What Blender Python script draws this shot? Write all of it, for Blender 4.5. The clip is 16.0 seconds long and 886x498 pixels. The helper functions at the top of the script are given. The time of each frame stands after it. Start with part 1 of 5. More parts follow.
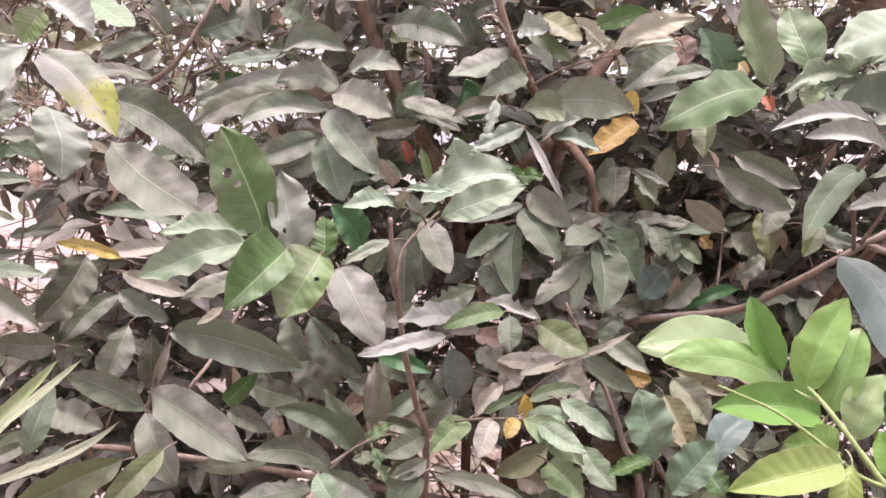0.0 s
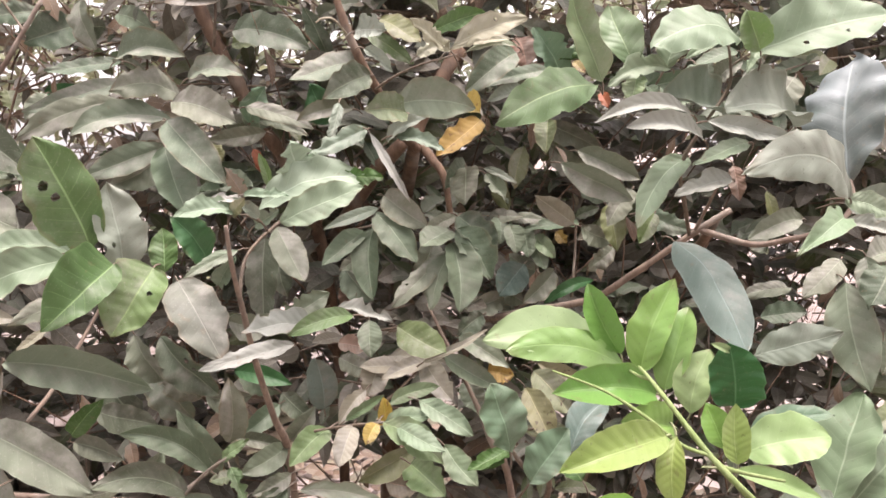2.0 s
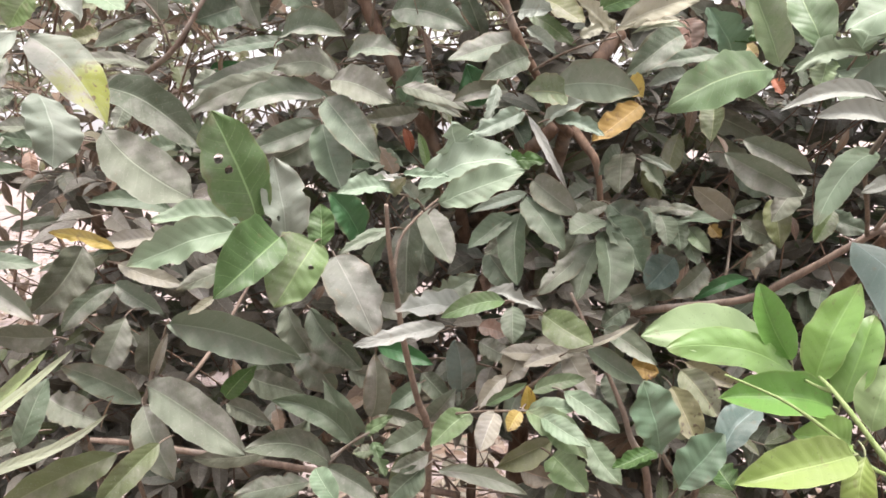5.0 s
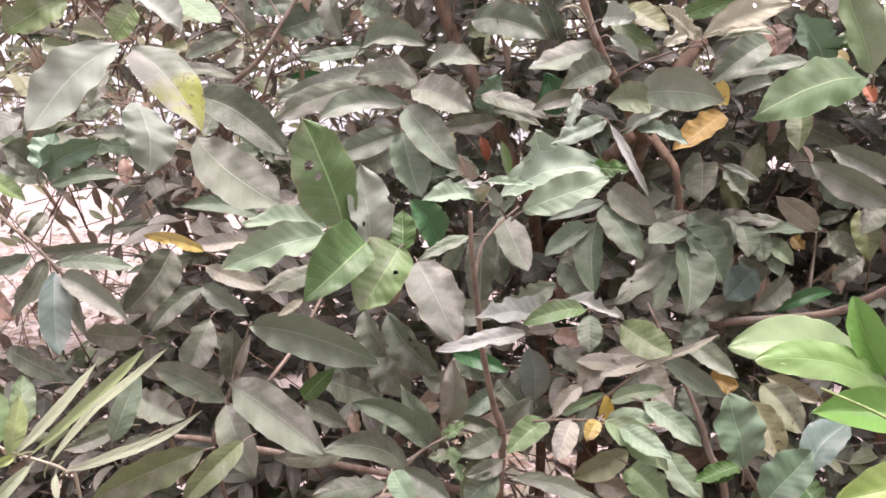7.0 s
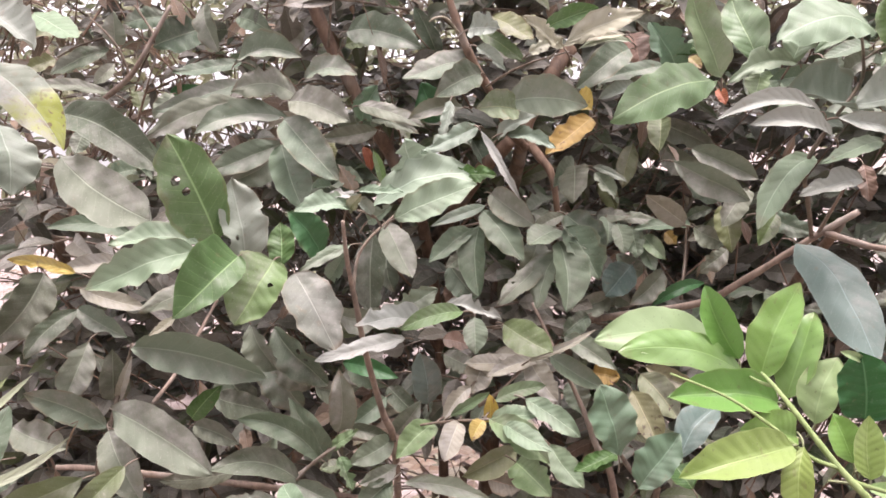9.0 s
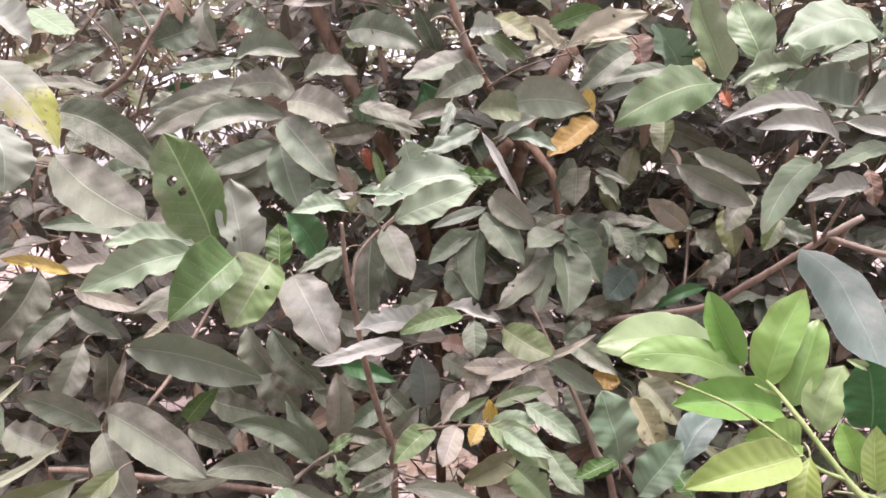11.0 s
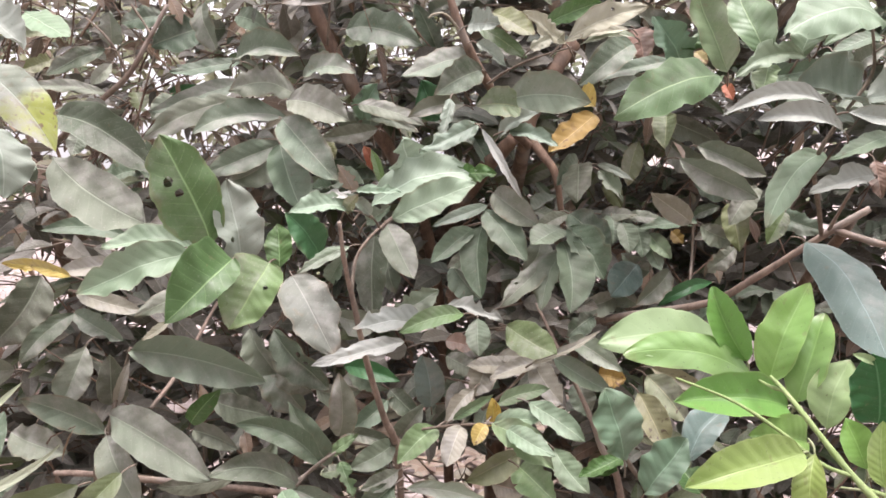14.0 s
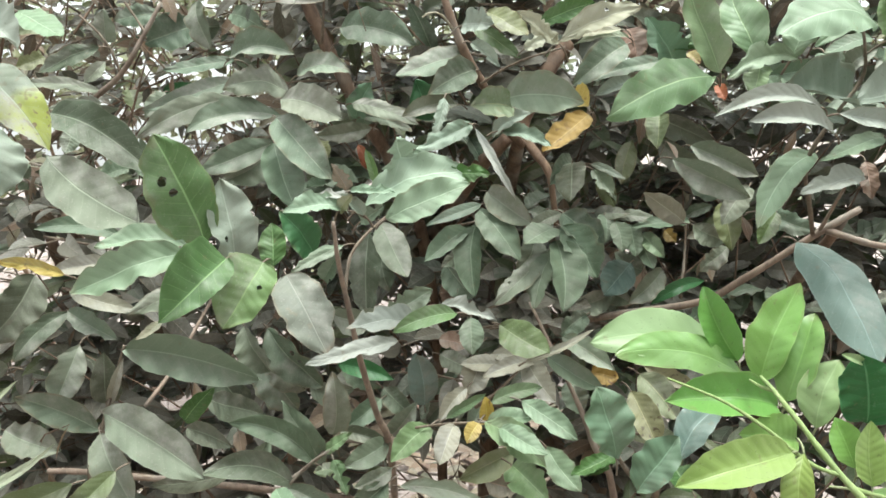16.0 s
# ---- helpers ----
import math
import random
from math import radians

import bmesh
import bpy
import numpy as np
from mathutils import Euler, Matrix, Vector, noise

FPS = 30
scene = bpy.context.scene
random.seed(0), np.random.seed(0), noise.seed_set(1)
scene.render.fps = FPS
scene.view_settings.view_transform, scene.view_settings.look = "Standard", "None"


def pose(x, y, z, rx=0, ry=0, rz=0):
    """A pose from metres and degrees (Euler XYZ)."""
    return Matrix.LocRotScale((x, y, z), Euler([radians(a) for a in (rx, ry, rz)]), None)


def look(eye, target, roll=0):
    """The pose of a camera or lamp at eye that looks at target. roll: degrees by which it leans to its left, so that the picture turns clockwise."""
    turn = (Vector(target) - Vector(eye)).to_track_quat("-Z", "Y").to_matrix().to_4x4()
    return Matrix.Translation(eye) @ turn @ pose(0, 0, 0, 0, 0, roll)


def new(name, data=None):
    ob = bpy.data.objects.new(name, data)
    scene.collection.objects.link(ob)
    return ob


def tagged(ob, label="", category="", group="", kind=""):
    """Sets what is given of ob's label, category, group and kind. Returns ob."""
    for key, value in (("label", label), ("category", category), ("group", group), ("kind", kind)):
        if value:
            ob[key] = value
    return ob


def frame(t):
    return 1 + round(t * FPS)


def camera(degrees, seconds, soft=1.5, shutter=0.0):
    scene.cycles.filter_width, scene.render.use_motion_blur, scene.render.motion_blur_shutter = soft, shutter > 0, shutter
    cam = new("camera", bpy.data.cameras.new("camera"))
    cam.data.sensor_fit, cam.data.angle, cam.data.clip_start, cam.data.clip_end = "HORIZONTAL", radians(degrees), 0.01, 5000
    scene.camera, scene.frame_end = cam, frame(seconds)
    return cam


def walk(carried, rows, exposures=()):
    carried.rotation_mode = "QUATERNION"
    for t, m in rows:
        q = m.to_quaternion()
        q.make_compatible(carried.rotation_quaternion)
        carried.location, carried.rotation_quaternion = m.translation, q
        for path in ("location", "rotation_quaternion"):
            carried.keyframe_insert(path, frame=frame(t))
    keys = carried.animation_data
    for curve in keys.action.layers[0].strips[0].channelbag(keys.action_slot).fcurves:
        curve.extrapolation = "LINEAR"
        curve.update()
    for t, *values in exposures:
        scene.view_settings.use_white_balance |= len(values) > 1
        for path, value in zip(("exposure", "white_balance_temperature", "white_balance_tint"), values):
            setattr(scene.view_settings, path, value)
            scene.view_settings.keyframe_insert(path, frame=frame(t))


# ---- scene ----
cam = camera(60.2, 16.0, soft=1.65)
METRES, EYE, TILT, LEAN, TURN = 0.24, 1.3, -8.0, 0.0, 0.0
ROWS = [
    (0.0, 0.0, 0.0, 0.0, -0.0, 0.0, -0.0),
    (0.5, 0.0534, 0.0163, 0.0024, -3.66, 0.45, 1.08),
    (1.0, 0.1187, 0.0001, -0.0301, -6.15, 0.2, 2.46),
    (1.5, 0.204, -0.009, -0.0558, -9.1, -0.11, 3.6),
    (2.0, 0.2089, 0.0182, -0.0466, -8.26, 0.55, 3.25),
    (2.5, 0.2004, 0.0678, -0.0483, -7.56, -0.01, 3.02),
    (3.0, 0.1518, 0.045, -0.0417, -4.47, 0.04, 1.96),
    (5.5, 0.0064, 0.1071, -0.0344, 3.33, -0.42, -0.08),
    (6.0, -0.0465, 0.0884, -0.0345, 5.99, -0.03, -0.51),
    (6.5, -0.0423, 0.0615, -0.0416, 5.89, 0.24, -0.45),
    (7.0, -0.0399, 0.0622, -0.0445, 5.35, 0.28, -0.5),
    (7.5, -0.0019, 0.0608, -0.0425, 3.51, 0.53, 0.19),
    (8.0, 0.0471, 0.036, -0.0396, 1.33, 0.93, 0.98),
    (8.5, 0.0911, 0.0068, -0.0443, -0.44, 1.05, 1.65),
    (9.0, 0.1315, 0.0183, -0.0515, -1.2, 0.82, 2.15),
    (11.5, 0.1233, 0.0738, -0.0389, -1.35, 0.92, 1.68),
    (12.0, 0.1357, 0.0734, -0.0386, -1.27, 1.01, 1.94),
    (12.5, 0.1407, 0.0689, -0.042, -1.14, 1.1, 1.9),
    (13.0, 0.1446, 0.0715, -0.0386, -0.8, 1.14, 2.01),
    (13.5, 0.155, 0.0818, -0.0355, -0.67, 1.2, 2.15),
    (14.0, 0.1694, 0.0997, -0.0448, -0.63, 0.8, 2.49),
    (14.5, 0.1889, 0.0906, -0.0572, -1.28, 0.4, 2.78),
    (15.0, 0.1717, 0.0894, -0.045, -1.01, -0.08, 2.21),
    (15.5, 0.1776, 0.0869, -0.0291, -1.43, 0.06, 2.39),
    (16.0, 0.1747, 0.0853, -0.0292, -1.04, 0.5, 2.4),
]
EXPOSURES = [
    (0.0, 1.095, 6510, 35), (0.5, 1.095, 6510, 33), (1.0, 1.095, 6510, 29), (1.5, 1.095, 6510, 26), (2.0, 1.095, 6760, 24), (2.5, 1.085, 7010, 17), (3.0, 1.085, 6910, 19),
    (5.5, 1.045, 6510, 20), (6.0, 1.085, 6510, 27), (7.0, 1.085, 6510, 29), (8.0, 1.085, 6510, 31), (8.5, 1.085, 6510, 29), (9.0, 1.085, 6510, 27),
    (11.5, 1.095, 6510, 32), (12.0, 1.095, 6510, 32), (12.5, 1.085, 6510, 28), (13.0, 1.085, 6460, 28), (13.5, 1.075, 6360, 24), (14.0, 1.065, 6360, 23), (14.5, 1.045, 6360, 23),
    (15.0, 1.035, 6360, 19), (15.5, 1.025, 6250, 7), (16.0, 1.015, 6230, 2)]
walk(cam, [(t, pose(0, 0, EYE, TILT, LEAN, TURN) @ pose(METRES * x, METRES * y, METRES * z, 90 + pitch, roll, yaw)) for t, x, y, z, yaw, pitch, roll in ROWS], EXPOSURES)

# ---- light: bright hazy sky, soft sun high behind the viewer's shoulder ----
SUN_HEIGHT, SUN_ROUND = 80.0, 110.0
world = bpy.data.worlds.new("hazy_sky")
scene.world = world
world.use_nodes = True
wn = world.node_tree.nodes
wl = world.node_tree.links
sky = wn.new("ShaderNodeTexSky")
sky.sky_type, sky.sun_disc = "NISHITA", False
sky.sun_elevation, sky.sun_rotation = radians(SUN_HEIGHT), radians(SUN_ROUND)
sky.dust_density, sky.air_density, sky.ozone_density = 6.0, 1.0, 1.0
haze = wn.new("ShaderNodeHueSaturation")
haze.inputs["Saturation"].default_value = 0.15
wl.new(sky.outputs["Color"], haze.inputs["Color"])
wl.new(haze.outputs["Color"], wn["Background"].inputs["Color"])
wn["Background"].inputs["Strength"].default_value = 0.13
veil = wn.new("ShaderNodeBackground")
veil.inputs["Color"].default_value, veil.inputs["Strength"].default_value = (1.0, 0.985, 0.96, 1.0), 0.42
both_skies = wn.new("ShaderNodeAddShader")
wl.new(wn["Background"].outputs[0], both_skies.inputs[0])
wl.new(veil.outputs[0], both_skies.inputs[1])
wl.new(both_skies.outputs[0], wn["World Output"].inputs["Surface"])
sun_data = bpy.data.lights.new("sun", "SUN")
sun_data.energy, sun_data.angle, sun_data.color = 1.9, radians(25), (1.0, 0.96, 0.9)
sun = new("sun", sun_data)
a, h = radians(SUN_ROUND), radians(SUN_HEIGHT)
sun.matrix_world = look((0, 0, 0), (-math.sin(a) * math.cos(h), -math.cos(a) * math.cos(h), -math.sin(h)))


# ---- materials ----
def nodes_of(name):
    m = bpy.data.materials.new(name)
    m.use_nodes = True
    return m, m.node_tree.nodes, m.node_tree.links


def math_node(nt, op, a, b=None, c=None, clamp=False):
    n = nt.nodes.new("ShaderNodeMath")
    n.operation, n.use_clamp = op, clamp
    for i, v in enumerate((a, b, c)):
        if v is None:
            continue
        if isinstance(v, (int, float)):
            n.inputs[i].default_value = v
        else:
            nt.links.new(v, n.inputs[i])
    return n.outputs[0]


def ramp01(nt, value, lo, hi):
    n = nt.nodes.new("ShaderNodeMapRange")
    n.interpolation_type = "SMOOTHSTEP"
    nt.links.new(value, n.inputs[0])
    n.inputs[1].default_value, n.inputs[2].default_value = lo, hi
    return n.outputs[0]


def mix_col(nt, fac, a, b, blend="MIX"):
    n = nt.nodes.new("ShaderNodeMix")
    n.data_type, n.blend_type = "RGBA", blend
    for sock, v in ((n.inputs[0], fac), (n.inputs[6], a), (n.inputs[7], b)):
        if isinstance(v, (int, float)):
            sock.default_value = v
        elif isinstance(v, tuple):
            sock.default_value = (*v, 1.0)
        else:
            nt.links.new(v, sock)
    return n.outputs[2]


def noise_tex(nt, scale, detail=3.0, coord=None, rough=0.55):
    n = nt.nodes.new("ShaderNodeTexNoise")
    n.inputs["Scale"].default_value, n.inputs["Detail"].default_value = scale, detail
    n.inputs["Roughness"].default_value = rough
    if coord is not None:
        nt.links.new(coord, n.inputs["Vector"])
    return n.outputs["Fac"]


DUST = (0.370, 0.360, 0.322)


def leaf_material(name, col_a, col_b, dust=0.4, rough=0.5, through_light=0.22, veins=9.0, vein_gain=0.22, relief=0.6, tip=None, spots=None, island=False, gloss=0.4, hue=0.45, rim=0.4, tip_from=0.62, browning=0.5):
    """Leaf surface: midrib and side veins along the blade, mottling, a film of dust, optional coloured tip or blotches."""
    m, n, l = nodes_of(name)
    nt = m.node_tree
    bsdf = n["Principled BSDF"]
    out = n["Material Output"]
    uv = n.new("ShaderNodeUVMap").outputs[0]
    geo = n.new("ShaderNodeNewGeometry")
    rnd = geo.outputs["Random Per Island"] if island else n.new("ShaderNodeObjectInfo").outputs["Random"]
    place = geo.outputs["Position"]
    sep = n.new("ShaderNodeSeparateXYZ")
    l.new(uv, sep.inputs[0])
    au = math_node(nt, "ABSOLUTE", math_node(nt, "MULTIPLY_ADD", sep.outputs[0], 2.0, -1.0))
    v = sep.outputs[1]
    mid = math_node(nt, "SUBTRACT", 1.0, ramp01(nt, au, 0.012, 0.048))
    s = math_node(nt, "SUBTRACT", math_node(nt, "MULTIPLY", v, veins), math_node(nt, "MULTIPLY", au, 1.5))
    wave = math_node(nt, "ABSOLUTE", math_node(nt, "SUBTRACT", math_node(nt, "FRACT", s), 0.5))
    side = math_node(nt, "SUBTRACT", 1.0, ramp01(nt, wave, 0.0, 0.042))
    side = math_node(nt, "MULTIPLY", side, math_node(nt, "SUBTRACT", 1.0, ramp01(nt, au, 0.6, 1.0)))
    big = noise_tex(nt, 14.0, 2.0, place)
    fine = noise_tex(nt, 160.0, 4.0, place, 0.65)
    medium = noise_tex(nt, 45.0, 3.0, place)
    shift = math_node(nt, "ADD", math_node(nt, "MULTIPLY", rnd, 0.75), math_node(nt, "MULTIPLY", big, 0.5))
    col = mix_col(nt, ramp01(nt, shift, 0.2, 0.95), col_a, col_b)
    # each leaf leans a little to green, brown or blue-grey
    lot = math_node(nt, "FRACT", math_node(nt, "MULTIPLY", rnd, 17.3))
    lum = sum(col_b) / 3
    col = mix_col(nt, math_node(nt, "MULTIPLY", ramp01(nt, lot, 0.62, 0.95), hue * browning), col, (lum * 1.08, lum * 0.97, lum * 0.70))
    col = mix_col(nt, math_node(nt, "MULTIPLY", ramp01(nt, lot, 0.42, 0.05), hue), col, (lum * 0.72, lum * 1.12, lum * 0.74))
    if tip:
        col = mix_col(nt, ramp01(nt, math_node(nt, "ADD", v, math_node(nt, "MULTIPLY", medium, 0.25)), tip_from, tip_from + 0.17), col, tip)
    if spots:
        dot = ramp01(nt, noise_tex(nt, 120.0, 1.0, place), 0.60, 0.66)
        col = mix_col(nt, math_node(nt, "MULTIPLY", dot, ramp01(nt, v, 0.15, 0.9)), col, spots)
    blotch = ramp01(nt, noise_tex(nt, 85.0, 2.0, place), 0.66, 0.72)
    col = mix_col(nt, math_node(nt, "MULTIPLY", blotch, 0.3), col, (0.20, 0.15, 0.085))
    film = math_node(nt, "MULTIPLY", math_node(nt, "ADD", ramp01(nt, medium, 0.15, 0.95), math_node(nt, "MULTIPLY", ramp01(nt, rnd, 0.0, 1.0), 0.5)), dust)
    film = math_node(nt, "MULTIPLY", film, math_node(nt, "MULTIPLY_ADD", fine, 1.1, 0.4))
    # one half carries more dust than the other; rubbed patches are nearly clean
    half_side = ramp01(nt, sep.outputs[0], 0.47, 0.53)
    swap = math_node(nt, "GREATER_THAN", math_node(nt, "FRACT", math_node(nt, "MULTIPLY", rnd, 5.7)), 0.5)
    film = math_node(nt, "MULTIPLY", film, math_node(nt, "MULTIPLY_ADD", math_node(nt, "ABSOLUTE", math_node(nt, "SUBTRACT", half_side, swap)), 0.95, 0.45))
    rub = ramp01(nt, noise_tex(nt, 34.0, 5.0, place, 0.68), 0.44, 0.60)
    film = math_node(nt, "MULTIPLY", film, math_node(nt, "MULTIPLY_ADD", rub, -0.5, 1.25), clamp=True)
    col = mix_col(nt, film, col, DUST)
    speck = math_node(nt, "MULTIPLY", ramp01(nt, noise_tex(nt, 420.0, 2.0, place), 0.62, 0.70), 0.06 + min(0.16, dust * 0.4))
    col = mix_col(nt, speck, col, tuple(min(0.7, c * 1.3 + 0.05) for c in DUST))
    pit = math_node(nt, "MULTIPLY", ramp01(nt, noise_tex(nt, 260.0, 2.0, place), 0.66, 0.73), 0.3)
    col = mix_col(nt, pit, col, (0.07, 0.055, 0.035))
    pale = tuple(min(0.75, c * 1.5 + 0.09) for c in col_b)
    col = mix_col(nt, math_node(nt, "MULTIPLY", side, vein_gain * 0.8), col, pale)
    col = mix_col(nt, math_node(nt, "MULTIPLY", mid, min(1.0, vein_gain * 2.4)), col, pale)
    # dry brown rim and tip, more on some leaves than on others
    worn = ramp01(nt, math_node(nt, "ADD", math_node(nt, "FRACT", math_node(nt, "MULTIPLY", rnd, 9.1)), math_node(nt, "MULTIPLY", big, 0.5)), 0.55, 1.1)
    reach = math_node(nt, "ADD", math_node(nt, "MAXIMUM", au, math_node(nt, "MULTIPLY_ADD", v, 1.1, -0.13)), math_node(nt, "MULTIPLY_ADD", medium, 0.5, -0.25))
    col = mix_col(nt, math_node(nt, "MULTIPLY", math_node(nt, "MULTIPLY", ramp01(nt, reach, 0.86, 0.98), worn), rim), col, (0.22, 0.15, 0.085))
    col = mix_col(nt, math_node(nt, "MULTIPLY", ramp01(nt, au, 0.93, 0.99), 0.25), col, pale)
    l.new(col, bsdf.inputs["Base Color"])
    l.new(math_node(nt, "MULTIPLY_ADD", film, 0.3, rough, clamp=True), bsdf.inputs["Roughness"])
    bsdf.inputs["Specular IOR Level"].default_value = gloss
    height = math_node(nt, "ADD", math_node(nt, "MULTIPLY", ramp01(nt, wave, 0.0, 0.45), 0.6), math_node(nt, "MULTIPLY", fine, 0.25))
    height = math_node(nt, "SUBTRACT", height, math_node(nt, "MULTIPLY", mid, 0.8))
    bump = n.new("ShaderNodeBump")
    bump.inputs["Strength"].default_value, bump.inputs["Distance"].default_value = 0.6, 0.001 * relief
    l.new(height, bump.inputs["Height"])
    l.new(bump.outputs[0], bsdf.inputs["Normal"])
    lucent = n.new("ShaderNodeBsdfTranslucent")
    l.new(col, lucent.inputs["Color"])
    l.new(bump.outputs[0], lucent.inputs["Normal"])
    both = n.new("ShaderNodeMixShader")
    both.inputs[0].default_value = through_light
    l.new(bsdf.outputs[0], both.inputs[1])
    l.new(lucent.outputs[0], both.inputs[2])
    l.new(both.outputs[0], out.inputs["Surface"])
    return m


LEAF = {
    "dusty": leaf_material("dusty_leaf", (0.082, 0.108, 0.064), (0.192, 0.222, 0.154), 0.42, 0.55, 0.1, 9.0, 0.26, gloss=0.28),
    "dustygreen": leaf_material("dusty_green_leaf", (0.115, 0.165, 0.10), (0.195, 0.245, 0.165), 0.22, 0.52, 0.14, 9.0, 0.24, gloss=0.3, hue=0.3, browning=0.0, rim=0.25),
    "green": leaf_material("green_leaf", (0.064, 0.15, 0.033), (0.112, 0.205, 0.058), 0.16, 0.42, 0.25, 9.0, 0.5, hue=0.2, rim=0.25),
    "limegreen": leaf_material("yellowing_green_leaf", (0.12, 0.22, 0.05), (0.18, 0.27, 0.09), 0.35, 0.45, 0.25, 9.0, 0.2, hue=0.3, browning=0.0, rim=0.25),
    "lightgreen": leaf_material("light_green_leaf", (0.135, 0.225, 0.085), (0.20, 0.28, 0.135), 0.22, 0.45, 0.22, 9.0, 0.28, hue=0.3, browning=0.0, rim=0.25),
    "palegreen": leaf_material("pale_green_leaf", (0.185, 0.275, 0.155), (0.255, 0.33, 0.215), 0.12, 0.5, 0.2, 9.0, 0.22, hue=0.3, browning=0.0, rim=0.25),
    # light from above is put into this paler base colour, under thin dust
    "pale": leaf_material("pale_toplit_leaf", (0.20, 0.25, 0.19), (0.28, 0.325, 0.26), 0.15, 0.5, 0.15, 9.0, 0.18, gloss=0.4, hue=0.3, browning=0.0, rim=0.25),
    "cream": leaf_material("cream_dry_leaf", (0.38, 0.375, 0.26), (0.48, 0.46, 0.35), 0.25, 0.6, 0.2, 9.0, 0.14),
    "olive": leaf_material("olive_leaf", (0.14, 0.17, 0.06), (0.21, 0.22, 0.09), 0.35, 0.5, 0.25),
    "oliveg": leaf_material("olive_green_leaf", (0.11, 0.17, 0.05), (0.17, 0.21, 0.09), 0.35, 0.5, 0.2),
    "lime": leaf_material("lime_leaf", (0.27, 0.38, 0.09), (0.35, 0.44, 0.14), 0.15, 0.42, 0.3, 9.0, 0.14, hue=0.2, rim=0.25),
    "bright": leaf_material("young_bright_leaf", (0.135, 0.32, 0.042), (0.225, 0.40, 0.095), 0.05, 0.33, 0.28, 9.0, 0.12, 0.3, gloss=0.6, hue=0.2, rim=0.25),
    "palelime": leaf_material("pale_young_leaf", (0.22, 0.345, 0.13), (0.30, 0.405, 0.19), 0.05, 0.42, 0.2, 9.0, 0.1, 0.15, gloss=0.4, hue=0.2, rim=0.25),
    "yellowgreen": leaf_material("yellow_green_leaf", (0.225, 0.34, 0.08), (0.30, 0.40, 0.13), 0.12, 0.4, 0.3, 9.0, 0.14, hue=0.2, rim=0.25),
    "willow": leaf_material("narrow_pale_leaf", (0.37, 0.425, 0.26), (0.47, 0.51, 0.36), 0.15, 0.42, 0.25, 9.0, 0.15, hue=0.2, rim=0.25),
    "yellow": leaf_material("yellow_leaf", (0.52, 0.36, 0.06), (0.58, 0.44, 0.10), 0.2, 0.5, 0.25, spots=(0.24, 0.12, 0.04)),
    "orange": leaf_material("orange_dry_leaf", (0.40, 0.24, 0.05), (0.46, 0.30, 0.08), 0.12, 0.55, 0.25, spots=(0.20, 0.10, 0.05)),
    "brown": leaf_material("brown_dry_leaf", (0.20, 0.11, 0.075), (0.28, 0.16, 0.11), 0.35, 0.6, 0.15),
    "pink": leaf_material("pinkish_dry_leaf", (0.34, 0.19, 0.13), (0.40, 0.25, 0.19), 0.4, 0.6, 0.15),
    "red": leaf_material("red_dry_leaf", (0.30, 0.09, 0.04), (0.37, 0.13, 0.055), 0.0, 0.5, 0.2),
    "darkgreen": leaf_material("dark_green_leaf", (0.03, 0.125, 0.036), (0.055, 0.17, 0.058), 0.03, 0.4, 0.15, 9.0, 0.2, hue=0.3, browning=0.0, rim=0.25),
    "bluegrey": leaf_material("blue_grey_leaf", (0.105, 0.172, 0.142), (0.155, 0.225, 0.195), 0.25, 0.45, 0.1, 9.0, 0.2, gloss=0.5, hue=0.3, browning=0.0, rim=0.25),
    "bluegreen": leaf_material("blue_green_leaf", (0.094, 0.19, 0.098), (0.145, 0.245, 0.148), 0.12, 0.42, 0.12, 9.0, 0.24, gloss=0.5, hue=0.3, browning=0.0, rim=0.25),
    "spotted": leaf_material("spotted_leaf", (0.26, 0.26, 0.13), (0.34, 0.31, 0.17), 0.35, 0.55, 0.15, spots=(0.10, 0.06, 0.04)),
    "yeltip": leaf_material("leaf_with_yellow_tip", (0.16, 0.20, 0.14), (0.23, 0.27, 0.20), 0.45, 0.45, 0.15, tip=(0.36, 0.41, 0.07), spots=(0.19, 0.13, 0.06), tip_from=0.6),
}
LEAF["greydust"] = leaf_material("thickly_dusty_leaf", (0.14, 0.155, 0.12), (0.20, 0.21, 0.17), 0.5, 0.5, 0.08, 9.0, 0.2)
# lighter copy of the dusty leaf, with the light on low leaves coloured in
LEAF["buff"] = leaf_material("buff_lit_dusty_leaf", (0.27, 0.26, 0.19), (0.37, 0.35, 0.27), 0.5, 0.5, 0.1, 9.0, 0.2)
# the pale tip colour paints in the sky sheen on the outer half
LEAF["glossy"] = leaf_material("glossy_leaf_painted_sheen", (0.085, 0.12, 0.11), (0.11, 0.145, 0.135), 0.15, 0.4, 0.08, 9.0, 0.34, tip=(0.205, 0.25, 0.25), gloss=0.9, hue=0.1, rim=0.2, tip_from=0.6)
LEAF["ash"] = leaf_material("crumpled_ashen_leaf", (0.26, 0.285, 0.25), (0.34, 0.35, 0.31), 0.2, 0.55, 0.15, 9.0, 0.12, hue=0.25)
LEAF["reed"] = leaf_material("narrow_yellowing_leaf", (0.23, 0.31, 0.10), (0.31, 0.38, 0.17), 0.12, 0.42, 0.25, 9.0, 0.12, hue=0.1, browning=0.0, rim=0.2)
LEAF["shade"] = LEAF["dusty"]
LEAF["mint"] = leaf_material("mint_pale_leaf", (0.245, 0.335, 0.23), (0.31, 0.39, 0.285), 0.1, 0.5, 0.2, 9.0, 0.22, hue=0.2, browning=0.0, rim=0.2)
